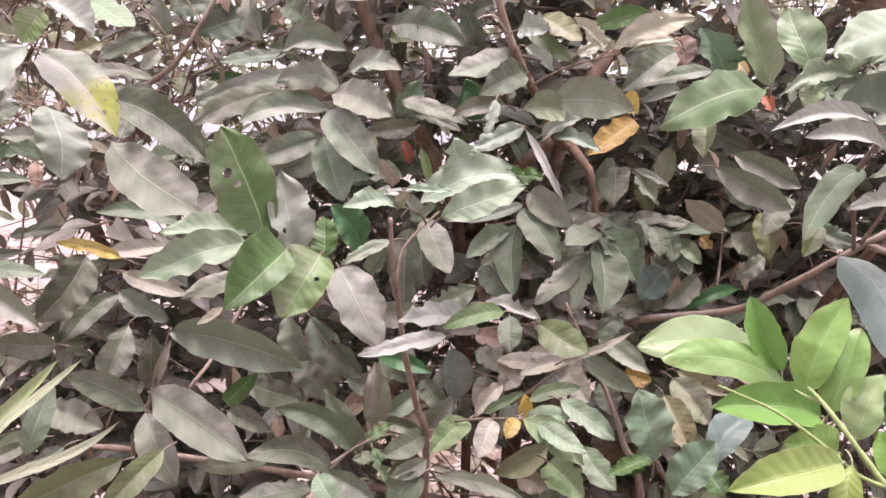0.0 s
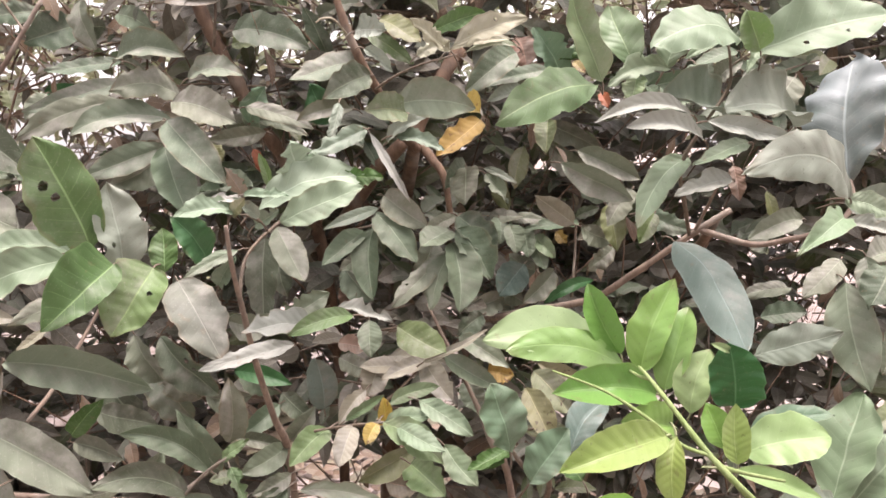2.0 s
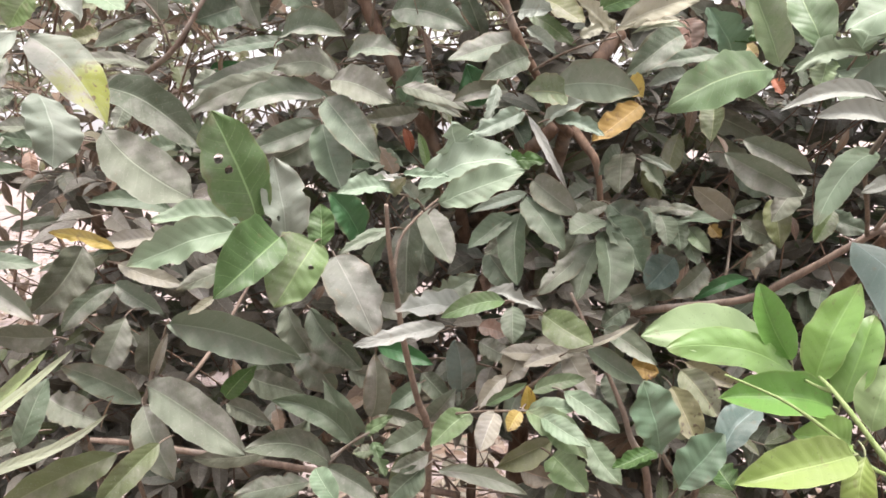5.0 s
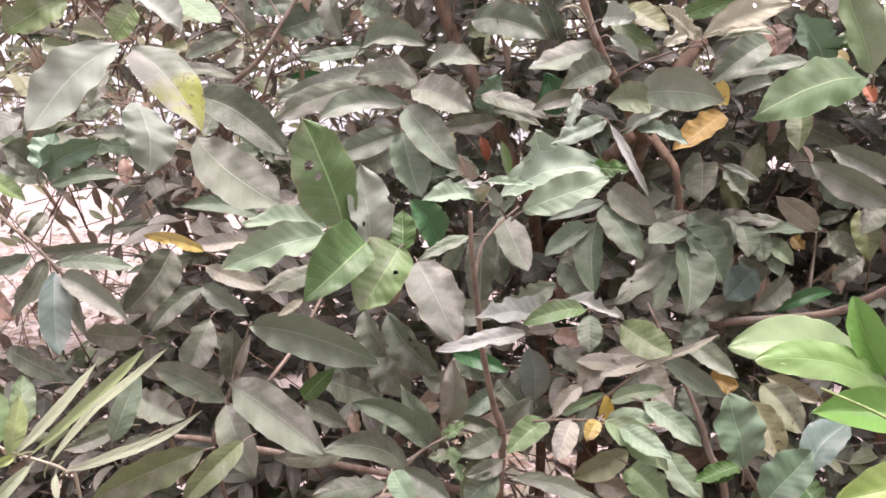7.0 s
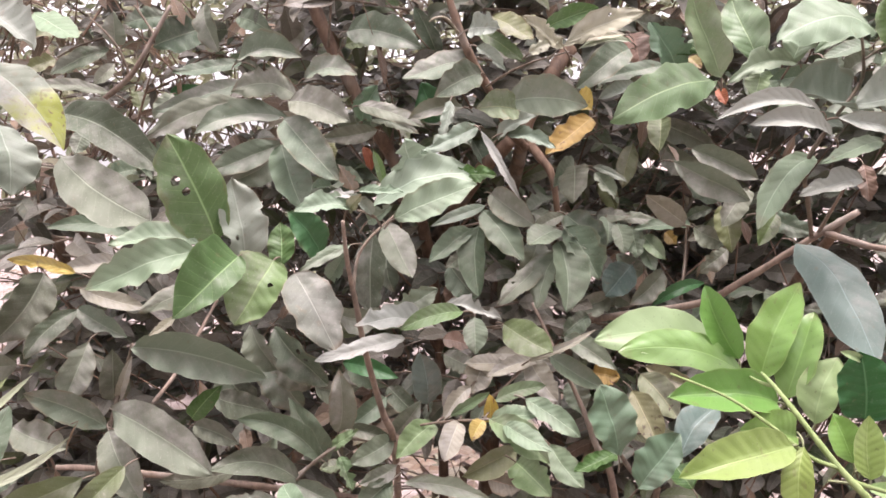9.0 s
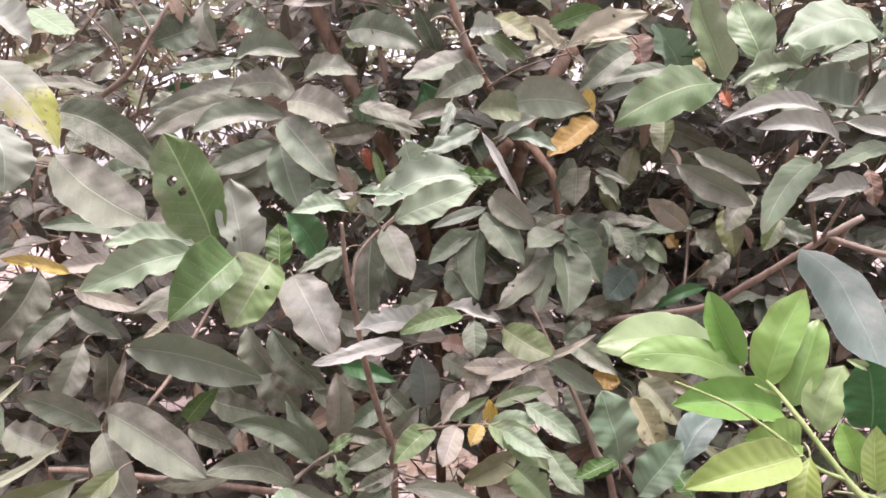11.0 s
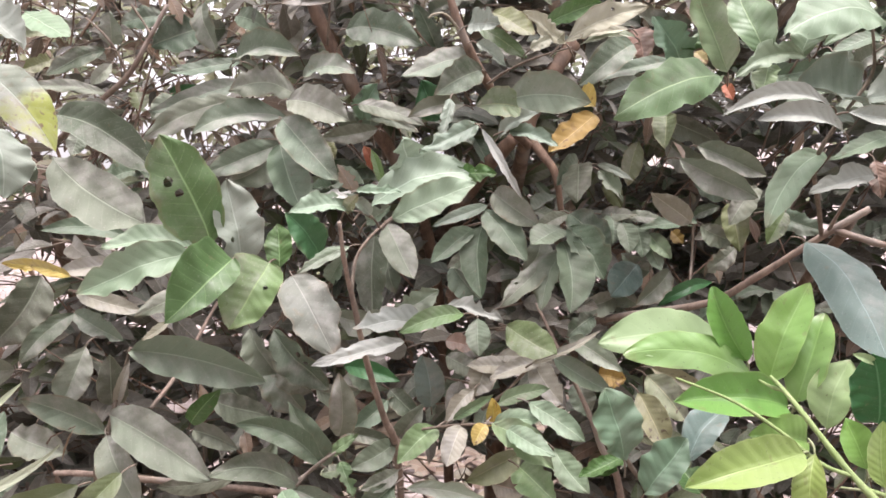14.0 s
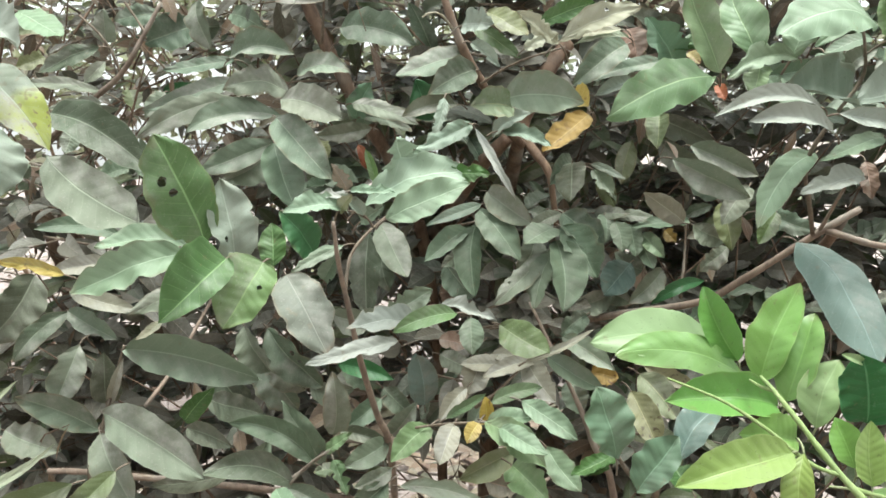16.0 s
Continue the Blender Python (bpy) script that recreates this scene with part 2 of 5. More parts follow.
# whitened base colour carries the sky light on upward faces
LEAF["chalk"] = leaf_material("chalky_toplit_leaf", (0.265, 0.30, 0.25), (0.33, 0.35, 0.30), 0.2, 0.5, 0.18, 9.0, 0.14, hue=0.2, browning=0.0, rim=0.3)
# darker and browner than dusty: shade inside the bush put into the colour
FILL = leaf_material("shade_toned_inner_leaf", (0.062, 0.057, 0.041), (0.165, 0.150, 0.115), 0.36, 0.45, 0.1, island=True, browning=0.7)
FILL_GREEN = leaf_material("inner_green_leaf", (0.06, 0.10, 0.035), (0.14, 0.17, 0.065), 0.35, 0.5, 0.2, island=True)
FILL_DRY = leaf_material("inner_dry_leaf", (0.12, 0.075, 0.05), (0.27, 0.18, 0.11), 0.2, 0.6, 0.2, island=True)

LITTER = leaf_material("fallen_leaf", (0.11, 0.06, 0.042), (0.22, 0.15, 0.095), 0.25, 0.7, 0.1, island=True)
FAR_LEAF = leaf_material("sunlit_olive_leaf", (0.15, 0.17, 0.07), (0.25, 0.26, 0.12), 0.3, 0.5, 0.3, island=True)


def bark_material(name, col_a, col_b, scale=60.0, dusty=0.5):
    m, n, l = nodes_of(name)
    nt = m.node_tree
    bsdf = n["Principled BSDF"]
    place = n.new("ShaderNodeNewGeometry").outputs["Position"]
    stretch = n.new("ShaderNodeMapping")
    stretch.inputs["Scale"].default_value = (1.0, 1.0, 0.3)
    l.new(place, stretch.inputs["Vector"])
    grain = noise_tex(nt, scale, 5.0, stretch.outputs[0], 0.7)
    patch = noise_tex(nt, 12.0, 2.0, place)
    col = mix_col(nt, ramp01(nt, grain, 0.3, 0.7), col_a, col_b)
    col = mix_col(nt, math_node(nt, "MULTIPLY", ramp01(nt, patch, 0.5, 0.75), dusty), col, DUST)
    l.new(col, bsdf.inputs["Base Color"])
    bsdf.inputs["Roughness"].default_value = 0.8
    bump = n.new("ShaderNodeBump")
    bump.inputs["Strength"].default_value, bump.inputs["Distance"].default_value = 0.6, 0.003
    l.new(grain, bump.inputs["Height"])
    l.new(bump.outputs[0], bsdf.inputs["Normal"])
    return m


BARK = bark_material("reddish_bark", (0.10, 0.062, 0.042), (0.23, 0.148, 0.098))
BARK_GREY = bark_material("grey_brown_bark", (0.18, 0.13, 0.10), (0.33, 0.25, 0.195))
TWIG = bark_material("twig_bark", (0.13, 0.095, 0.07), (0.24, 0.19, 0.14), 120.0)
GREEN_STEM = bark_material("green_stem", (0.19, 0.225, 0.10), (0.29, 0.30, 0.18), 120.0)

CREAM_TWIG = bark_material("bleached_twig", (0.32, 0.28, 0.20), (0.42, 0.38, 0.29), 120.0)
YOUNG_STEM = bark_material("young_green_stem", (0.19, 0.27, 0.085), (0.27, 0.34, 0.14), 120.0, dusty=0.1)


def ground_material():
    m, n, l = nodes_of("dry_pale_soil")
    nt = m.node_tree
    bsdf = n["Principled BSDF"]
    place = n.new("ShaderNodeNewGeometry").outputs["Position"]
    broad = noise_tex(nt, 1.3, 4.0, place)
    grit = noise_tex(nt, 55.0, 6.0, place, 0.7)
    clod = noise_tex(nt, 9.0, 5.0, place, 0.65)
    col = mix_col(nt, ramp01(nt, broad, 0.3, 0.7), (0.27, 0.22, 0.20), (0.41, 0.35, 0.325))
    col = mix_col(nt, math_node(nt, "MULTIPLY", ramp01(nt, clod, 0.42, 0.68), 0.75), col, (0.15, 0.11, 0.088))
    col = mix_col(nt, math_node(nt, "MULTIPLY", ramp01(nt, grit, 0.55, 0.75), 0.5), col, (0.27, 0.20, 0.17))
    l.new(col, bsdf.inputs["Base Color"])
    bsdf.inputs["Roughness"].default_value = 0.95
    bump = n.new("ShaderNodeBump")
    bump.inputs["Strength"].default_value, bump.inputs["Distance"].default_value = 0.8, 0.03
    l.new(math_node(nt, "ADD", clod, math_node(nt, "MULTIPLY", grit, 0.4)), bump.inputs["Height"])
    l.new(bump.outputs[0], bsdf.inputs["Normal"])
    return m


SOIL = ground_material()


def plaster_material():
    m, n, l = nodes_of("light_block_plaster")
    nt = m.node_tree
    place = n.new("ShaderNodeNewGeometry").outputs["Position"]
    col = mix_col(nt, ramp01(nt, noise_tex(nt, 1.1, 5.0, place), 0.35, 0.65), (0.17, 0.145, 0.12), (0.25, 0.22, 0.185))
    col = mix_col(nt, math_node(nt, "MULTIPLY", ramp01(nt, noise_tex(nt, 30.0, 5.0, place, 0.7), 0.5, 0.7), 0.5), col, (0.12, 0.10, 0.085))
    l.new(col, n["Principled BSDF"].inputs["Base Color"])
    n["Principled BSDF"].inputs["Roughness"].default_value = 0.9
    return m


# surface of the unseen wall that blocks light
PLASTER = plaster_material()


# ---- builders ----
def part(name, me, material, parent, label="", place=None):
    ob = new(name, me)
    for m in (material if isinstance(material, (list, tuple)) else [material]):
        me.materials.append(m)
    ob.parent = parent
    if place is not None:
        ob.location = place
    if label:
        ob["label"] = label
    return ob


def mesh_from(name, verts, faces, uvs=None, mats=None):
    me = bpy.data.meshes.new(name)
    me.from_pydata(verts, [], faces)
    if uvs is not None:
        layer = me.uv_layers.new(name="UVMap")
        idx = np.empty(len(me.loops), dtype=np.int32)
        me.loops.foreach_get("vertex_index", idx)
        layer.data.foreach_set("uv", np.asarray(uvs, dtype=np.float32)[idx].ravel())
    me.polygons.foreach_set("use_smooth", np.ones(len(me.polygons), dtype=bool))
    if mats is not None:
        me.polygons.foreach_set("material_index", np.asarray(mats, dtype=np.int32))
    me.update()
    return me


FRONT = Vector((0.0, -1.0, 0.08)).normalized()
OPEN_SIDE = Vector((0.02, 0.0, 1.30))


def leaf_axes(base, tip, turn, front=FRONT):
    """Blade axis, its normal (turned by degrees from the open side upward) and its sideways direction."""
    along = (tip - base).normalized()
    normal = (front - along * front.dot(along)).normalized()
    across = along.cross(normal).normalized()
    if across.z < 0:
        across = -across
    c, s = math.cos(radians(turn)), math.sin(radians(turn))
    normal = (normal * c + across * s).normalized()
    return along, normal, along.cross(normal).normalized()


def blade(v, full=2.2, point=0.8, early=0.92):
    """Half width of a blade along its length, 1 at its widest: oblong, with a short drawn-out tip."""
    body = max(0.0, 1 - abs(2 * v ** early - 1) ** full) ** point
    return body * (1 - 0.6 * max(0.0, (v - 0.8) / 0.2) ** 1.5 * (1 - v) * 4)


count = 0


def leaf(parent, kind, base, tip, width, turn=15, sag=None, bow=None, fold=None, rag=None, holes=0, lop=0.0, full=None, early=None):
    """One leaf with its stalk. sag: arch of the blade; bow: sideways curve; fold: V of the halves; rag: eaten margin; holes: eaten holes; lop: how much wider the upper half is; full: how oblong it is; early: where it is widest."""
    global count
    count += 1
    rnd = random.Random(count * 7 + 1)
    sag = rnd.uniform(0.03, 0.15) if sag is None else sag
    bow = rnd.uniform(-0.05, 0.05) if bow is None else bow
    fold = rnd.uniform(0.2, 0.72) if fold is None else fold
    droop = rnd.uniform(-0.04, 0.14)
    if rag is None:
        rag = 0.0
        if rnd.random() < 0.65 and kind not in ("bright", "palelime", "yellowgreen", "willow", "darkgreen", "glossy"):
            rag = rnd.uniform(0.06, 0.3)
    smooth_kind = kind in ("bright", "palelime", "yellowgreen", "lime", "bluegrey", "willow")
    base, tip = Vector(base), Vector(tip)
    along, normal, across = leaf_axes(base, tip, turn, (OPEN_SIDE - base).normalized())
    size = (tip - base).length
    half = 0.5 * width / max(0.5, math.cos(radians(turn)))
    nv, nu = (36, 10) if rag or holes or width > 0.032 else (16, 8)
    lean, cup, pleat = rnd.uniform(-0.28, 0.28), rnd.uniform(-0.3, 0.35), rnd.uniform(0.003, 0.012) * (1.5 if kind in ("green", "limegreen") else 1.0)
    seed = rnd.uniform(0, 90)
    full, early, point = full or rnd.uniform(2.1, 2.8), early or rnd.uniform(0.84, 1.06), rnd.uniform(0.7, 0.95)
    bite = [(rnd.uniform(0.25, 0.95), rnd.uniform(0.05, 0.12), rnd.choice((-1, 1)), rnd.uniform(0.25, 0.7)) for _ in range(int(1 + rag * 7))] if rag else []
    side_up = 1 if across.z > 0 else -1
    verts, uvs, faces = [], [], []
    twist = rnd.uniform(-0.25, 0.25)
    wave_n, wave_p = rnd.uniform(2.5, 4.5), rnd.uniform(0, 6)
    gone = [(rnd.uniform(0.3, 0.75), rnd.choice((-1, 1)) * rnd.uniform(0.25, 0.6), rnd.uniform(0.022, 0.04)) for _ in range(holes)]
    grid = [[i / nv, 2 * j / nu - 1] for i in range(nv + 1) for j in range(nu + 1)]
    rim = half / size
    kept = []
    for i in range(nv):
        for j in range(nu):
            vc, uc = (i + 0.5) / nv, 2 * (j + 0.5) / nu - 1
            a = i * (nu + 1) + j
            quad = (a, a + 1, a + nu + 2, a + nu + 1)
            hit = [h for h in gone if math.hypot(vc - h[0], (uc - h[1]) * rim) < h[2]]
            if hit:
                kept.append((quad, hit[0]))
            else:
                faces.append(quad)
    used = {k for f in faces for k in f}
    for quad, (c, o, rad) in kept:
        for k in quad:
            if k in used:
                dv, du = grid[k][0] - c, (grid[k][1] - o) * rim
                far = math.hypot(dv, du) or 1.0
                grid[k] = [c + dv / far * rad, o + du / far * rad / rim]
    for v, u in grid:
        arch = 4 * v * (1 - v)
        mid = base.lerp(tip, v) + normal * (size * (sag * arch - droop * 5 * max(0.0, v - 0.45) * (1 - v))) + across * (bow * size * arch)
        w = half * max(blade(v, full, point, early), 0.05 if v < 0.01 else 0.0) * (1 + lop * (1 if u * side_up > 0 else -1))
        flank = 5.0 if u > 0 else -5.0
        w *= 1 + abs(u) * (0.07 * noise.noise(Vector((v * 6 + seed, flank, 1.0))) + 0.045 * noise.noise(Vector((v * 19 + seed, flank, 2.0))))
        for c, reach, sd, deep in bite:
            if sd * u > 0:
                w *= 1 - deep * min(1.0, rag + 0.2) * max(0.0, 1 - ((v - c) / reach) ** 2) * abs(u)
        if rag:
            tear = noise.noise(Vector((v * 5 + seed, 4.0 if u > 0 else -4.0, seed))) + 0.35 * noise.noise(Vector((v * 17 + seed, 9.0 if u > 0 else -9.0, seed)))
            w *= 1 - 0.6 * min(1.0, rag + 0.1) * min(1.0, max(0.0, (tear - 0.12) / 0.2)) * abs(u) * min(1.0, 0.2 + v)
        ripple = math.sin(wave_n * 6.28 * v + wave_p + (2.0 if u > 0 else 0)) * abs(u) ** 2 * (0.05 if smooth_kind else 0.11)
        crumple = (0.10 + rag * 0.3) * noise.noise(Vector((v * 4.5 + seed, u * 1.6, seed))) * min(1.0, 6 * v)
        groove = math.cos(6.2832 * (9 * v - 1.5 * abs(u))) * abs(u) * (1 - u * u) * 2.0 * pleat * min(1.0, 8 * v * (1 - v)) if nv == 36 else 0.0
        off = (fold + (lean if u > 0 else -lean)) * abs(u) * w + cup * u * u * w + (groove + ripple + crumple + twist * u * (v - 0.4)) * half
        verts.append(tuple(mid + across * (u * w) + normal * off - base))
        uvs.append((0.5 + 0.5 * u, v))
    blades = len(faces)
    # stalk: a thin bent three-sided rod from the blade's foot back into the bush
    start, stalk = len(verts), rnd.uniform(0.010, 0.022)
    for k in range(4):
        g = k / 3
        p = -along * (stalk * g) + Vector((0, stalk * 0.8 * g * g, -stalk * 0.5 * g * g))
        for q in range(3):
            ang = q * 2.094
            verts.append(tuple(p + (across * math.cos(ang) + normal * math.sin(ang)) * (0.0011 + 0.0006 * g)))
            uvs.append((0.5, 0.0))
    for k in range(3):
        for q in range(3):
            a, b = start + k * 3 + q, start + k * 3 + (q + 1) % 3
            faces.append((a, b, b + 3, a + 3))
    me = mesh_from("leaf", verts, faces, uvs, [0] * blades + [1] * 9)
    stalk_mat = GREEN_STEM if kind in ("bright", "lime", "palelime", "yellowgreen", "willow") else TWIG
    return part("leaf", me, [LEAF[kind], stalk_mat], parent, LEAF_WORDS.get(kind, ""), base)


LEAF_WORDS = {
    "green": "fresh green leaf with a pale midrib", "orange": "withered orange-brown leaf", "yellow": "yellowed leaf", "yeltip": "grey-green leaf with a yellow tip",
    "brown": "dry brown leaf", "pink": "dry pinkish-brown leaf", "red": "dry red leaf", "cream": "bleached cream-coloured leaf", "spotted": "yellowing leaf with brown spots",
    "lime": "yellow-green leaf", "ash": "crumpled ashen leaf", "pale": "lightly dusty leaf in a paler tone for top light", "buff": "dusty leaf coloured lighter buff to look lit", "palegreen": "pale green leaf", "bright": "bright green young leaf",
    "reed": "narrow yellowing leaf", "mint": "pale whitish green crumpled leaf", "chalk": "lightly dusty leaf whitened to carry sky light", "glossy": "large glossy dark leaf with sky sheen painted in its pale tip", "olive": "olive leaf", "limegreen": "yellowing green leaf", "darkgreen": "dark green leaf", "bluegrey": "blue-grey leaf with a pale midrib", "palelime": "pale shiny young leaf", "yellowgreen": "large yellow-green leaf",
}


def smooth_line(points, steps=6):
    pts = [Vector(p) for p in points]
    pts = [pts[0] * 2 - pts[1]] + pts + [pts[-1] * 2 - pts[-2]]
    line = []
    for i in range(1, len(pts) - 2):
        p0, p1, p2, p3 = pts[i - 1:i + 3]
        for k in range(steps):
            t = k / steps
            line.append(0.5 * (2 * p1 + (p2 - p0) * t + (2 * p0 - 5 * p1 + 4 * p2 - p3) * t * t + (3 * p1 - p0 - 3 * p2 + p3) * t ** 3))
    line.append(pts[-2])
    return line


def rod(verts, faces, line, r0, r1, sides=8, knots=0.12):
    """Adds a tapered, slightly knotty round rod along a line to lists of vertices and faces."""
    start, a = len(verts), None
    for i, p in enumerate(line):
        d = (line[min(i + 1, len(line) - 1)] - line[max(i - 1, 0)]).normalized()
        a = (d.orthogonal() if a is None else a - d * a.dot(d)).normalized()
        b = d.cross(a)
        r = r0 + (r1 - r0) * i / (len(line) - 1)
        for k in range(sides):
            ang = k * 2 * math.pi / sides
            q = r * (1 + knots * noise.noise(p * 22 + Vector((k * 0.7, 0, 0))) + 1.4 * knots * noise.noise(p * 60))
            verts.append(tuple(p + (a * math.cos(ang) + b * math.sin(ang)) * q))
    for i in range(len(line) - 1):
        for k in range(sides):
            a, b = start + i * sides + k, start + i * sides + (k + 1) % sides
            faces.append((a, b, b + sides, a + sides))
    faces.append(tuple(start + (len(line) - 1) * sides + k for k in range(sides)))
    faces.append(tuple(start + sides - 1 - k for k in range(sides)))


def branch(parent, name, points, r0, r1, material, label=""):
    verts, faces = [], []
    rod(verts, faces, smooth_line(points), r0, r1)
    return part(name, mesh_from(name, verts, faces), material, parent, label)


def thing(name, label, category):
    """An empty top-level thing. Its children's places are given in the world, so its base stays at the origin of the plan."""
    return tagged(new(name), label, category)


# ---- ground and an unseen light-blocking wall behind the viewer ----
BLOCK_AT, BLOCK_TOP = -2.0, 2.5


def ground():
    xs = [-120, -40, -14, -6] + [-4 + 0.16 * i for i in range(63)] + [9, 20, 60, 140]
    ys = [-60, -20, -8, -3] + [-1 + 0.16 * i for i in range(63)] + [12, 20, 50, 120, 220]
    verts, faces = [], []
    for y in ys:
        for x in xs:
            near = 1.0 if -4 <= x <= 6.2 and -1 <= y <= 9.2 else 0.0
            verts.append((x, y, near * (0.03 * noise.noise(Vector((x * 1.3, y * 1.3, 0))) + 0.012 * noise.noise(Vector((x * 5, y * 5, 3))))))
    k = len(xs)
    for j in range(len(ys) - 1):
        for i in range(k - 1):
            faces.append((j * k + i, j * k + i + 1, (j + 1) * k + i + 1, (j + 1) * k + i))
    return tagged(part("ground", mesh_from("ground", verts, faces), SOIL, None), "dry pale pinkish bare soil under and behind the shrub", "ground", kind="structure")



def unseen_light_block():
    """A plain unseen wall added behind the viewer to block the low front sky."""
    x0, x1, y0, y1, z1 = -7.0, 7.0, BLOCK_AT - 0.22, BLOCK_AT, BLOCK_TOP
    verts = [(x, y, z) for z in (-0.1, z1) for y in (y0, y1) for x in (x0, x1)]
    faces = [(0, 1, 3, 2), (4, 6, 7, 5), (0, 4, 5, 1), (2, 3, 7, 6), (0, 2, 6, 4), (1, 5, 7, 3)]
    me = mesh_from("light_block_wall", verts, faces)
    me.polygons.foreach_set("use_smooth", np.zeros(len(me.polygons), dtype=bool))
    return tagged(part("light_block_wall", me, PLASTER, None), "unseen plain plaster wall added behind the viewer to block low sky light", "wall", kind="structure")


ground()
unseen_light_block()

shrub = thing("shrub", "dense dusty shrub with grey-green leaves and reddish stems", "shrub")
side_shrub = thing("shrub", "dusty shrub with large pale grey-green leaves beside a bare branch", "shrub")
young_bush = thing("young_bush", "young bright green leafy shoot growing before the dusty shrub", "bush")
narrow_bush = thing("narrow_bush", "small bush with narrow pale yellow-green leaves", "bush")

# ---- stems and branches ----
branch(shrub, "stem", [(-1.0, 2.0, 1.45), (-0.80, 1.72, 1.252), (-0.744, 1.62, 1.141), (-0.726, 1.65, 0.985), (-0.70, 1.7, 0.5), (-0.68, 1.7, -0.05)], 0.006, 0.02, BARK, "dark reddish stem")
branch(shrub, "stem", [(-0.70, 2.1, 1.5), (-0.735, 1.8, 1.301), (-0.732, 1.7, 1.173), (-0.70, 1.75, 0.6), (-0.66, 1.8, -0.05)], 0.005, 0.018, BARK)
branch(shrub, "twig", [(-0.86, 1.14, 1.23), (-0.778, 1.10, 1.177), (-0.722, 1.08, 1.143), (-0.667, 1.07, 1.094)], 0.0035, 0.002, TWIG)
branch(shrub, "twig", [(-0.401, 1.10, 1.028), (-0.416, 1.10, 0.984), (-0.438, 1.08, 0.902), (-0.464, 1.10, 0.795), (-0.45, 1.3, 0.4), (-0.4, 1.5, -0.04)], 0.002, 0.005, TWIG)
branch(shrub, "twig", [(-0.371, 1.08, 0.943), (-0.352, 1.15, 0.976), (-0.33, 1.3, 1.05)], 0.003, 0.003, BARK_GREY)
branch(shrub, "branch", [(-0.529, 1.10, 0.845), (-0.456, 1.12, 0.828), (-0.2, 1.3, 0.7), (0.02, 1.42, 0.6)], 0.004, 0.007, BARK_GREY)
branch(shrub, "twig", [(-0.17, 1.0, 0.849), (-0.126, 1.03, 0.871), (-0.097, 1.06, 0.885), (-0.03, 1.1, 0.86)], 0.0025, 0.003, TWIG)
branch(side_shrub, "branch", [(0.22, 1.4, 0.955), (0.292, 1.30, 0.987), (0.359, 1.24, 1.011), (0.453, 1.16, 1.042), (0.501, 1.10, 1.089), (0.573, 1.04, 1.157), (0.618, 1.02, 1.189)], 0.0066, 0.0048, BARK_GREY, "thick bare grey-brown branch")
branch(side_shrub, "branch", [(0.58, 1.035, 1.16), (0.635, 1.0, 1.141), (0.675, 0.98, 1.146), (0.724, 0.95, 1.163), (0.757, 0.95, 1.196), (0.771, 0.98, 1.234)], 0.0048, 0.003, BARK_GREY)
branch(side_shrub, "stem", [(0.60, 1.03, 1.175), (0.66, 1.35, 0.95), (0.72, 1.6, 0.5), (0.75, 1.65, -0.05)], 0.007, 0.016, BARK)
branch(side_shrub, "twig", [(0.483, 1.31, 1.155), (0.48, 1.31, 1.089), (0.46, 1.27, 1.026)], 0.002, 0.003, TWIG)
branch(side_shrub, "branch", [(0.20, 1.22, 1.04), (0.25, 1.10, 0.915), (0.278, 1.12, 0.839), (0.314, 1.15, 0.747), (0.36, 1.25, 0.4), (0.4, 1.3, -0.04)], 0.0025, 0.0085, BARK_GREY)
branch(side_shrub, "twig", [(0.25, 0.86, 0.929), (0.278, 0.90, 0.885), (0.322, 0.95, 0.837), (0.35, 1.2, 0.6)], 0.0025, 0.005, TWIG)
branch(side_shrub, "twig", [(0.53, 0.88, 1.42), (0.536, 0.88, 1.383), (0.545, 0.90, 1.351), (0.51, 0.90, 1.303), (0.493, 0.92, 1.254), (0.53, 0.98, 1.19), (0.564, 1.04, 1.155)], 0.0015, 0.0032, TWIG)
branch(side_shrub, "twig", [(0.502, 0.93, 1.232), (0.564, 1.04, 1.155)], 0.0012, 0.0018, TWIG)
branch(side_shrub, "twig", [(0.564, 0.95, 1.236), (0.573, 1.04, 1.159)], 0.0016, 0.0025, BARK_GREY)
branch(side_shrub, "twig", [(0.592, 0.76, 0.872), (0.651, 0.77, 0.86), (0.719, 0.78, 0.863), (0.8, 0.9, 0.7), (0.8, 1.2, 0.3), (0.78, 1.4, -0.04)], 0.003, 0.008, TWIG)
branch(shrub, "stem", [(-0.056, 0.810, 1.219), (-0.056, 0.840, 1.168), (-0.052, 0.890, 1.101), (-0.048, 0.940, 1.033), (-0.035, 1.000, 0.940), (-0.025, 1.040, 0.887), (-0.031, 1.200, 0.716), (-0.055, 1.400, 0.361), (-0.081, 1.500, -0.246)], 0.0021, 0.0072, BARK_GREY)
branch(shrub, "twig", [(-0.055, 0.870, 1.131), (-0.048, 0.880, 1.171), (-0.031, 0.900, 1.194), (-0.005, 0.940, 1.214)], 0.0023, 0.0014, TWIG)
branch(shrub, "twig", [(-0.006, 0.970, 0.931), (0.043, 0.960, 0.940), (0.103, 0.930, 0.952)], 0.0018, 0.0017, TWIG)
branch(shrub, "twig", [(0.168, 1.090, 0.972), (0.132, 1.080, 0.941), (0.101, 1.100, 0.912)], 0.0016, 0.0033, TWIG)
branch(shrub, "twig", [(-0.153, 0.980, 0.861), (-0.124, 0.970, 0.892), (-0.092, 0.960, 0.914)], 0.0018, 0.0018, TWIG)
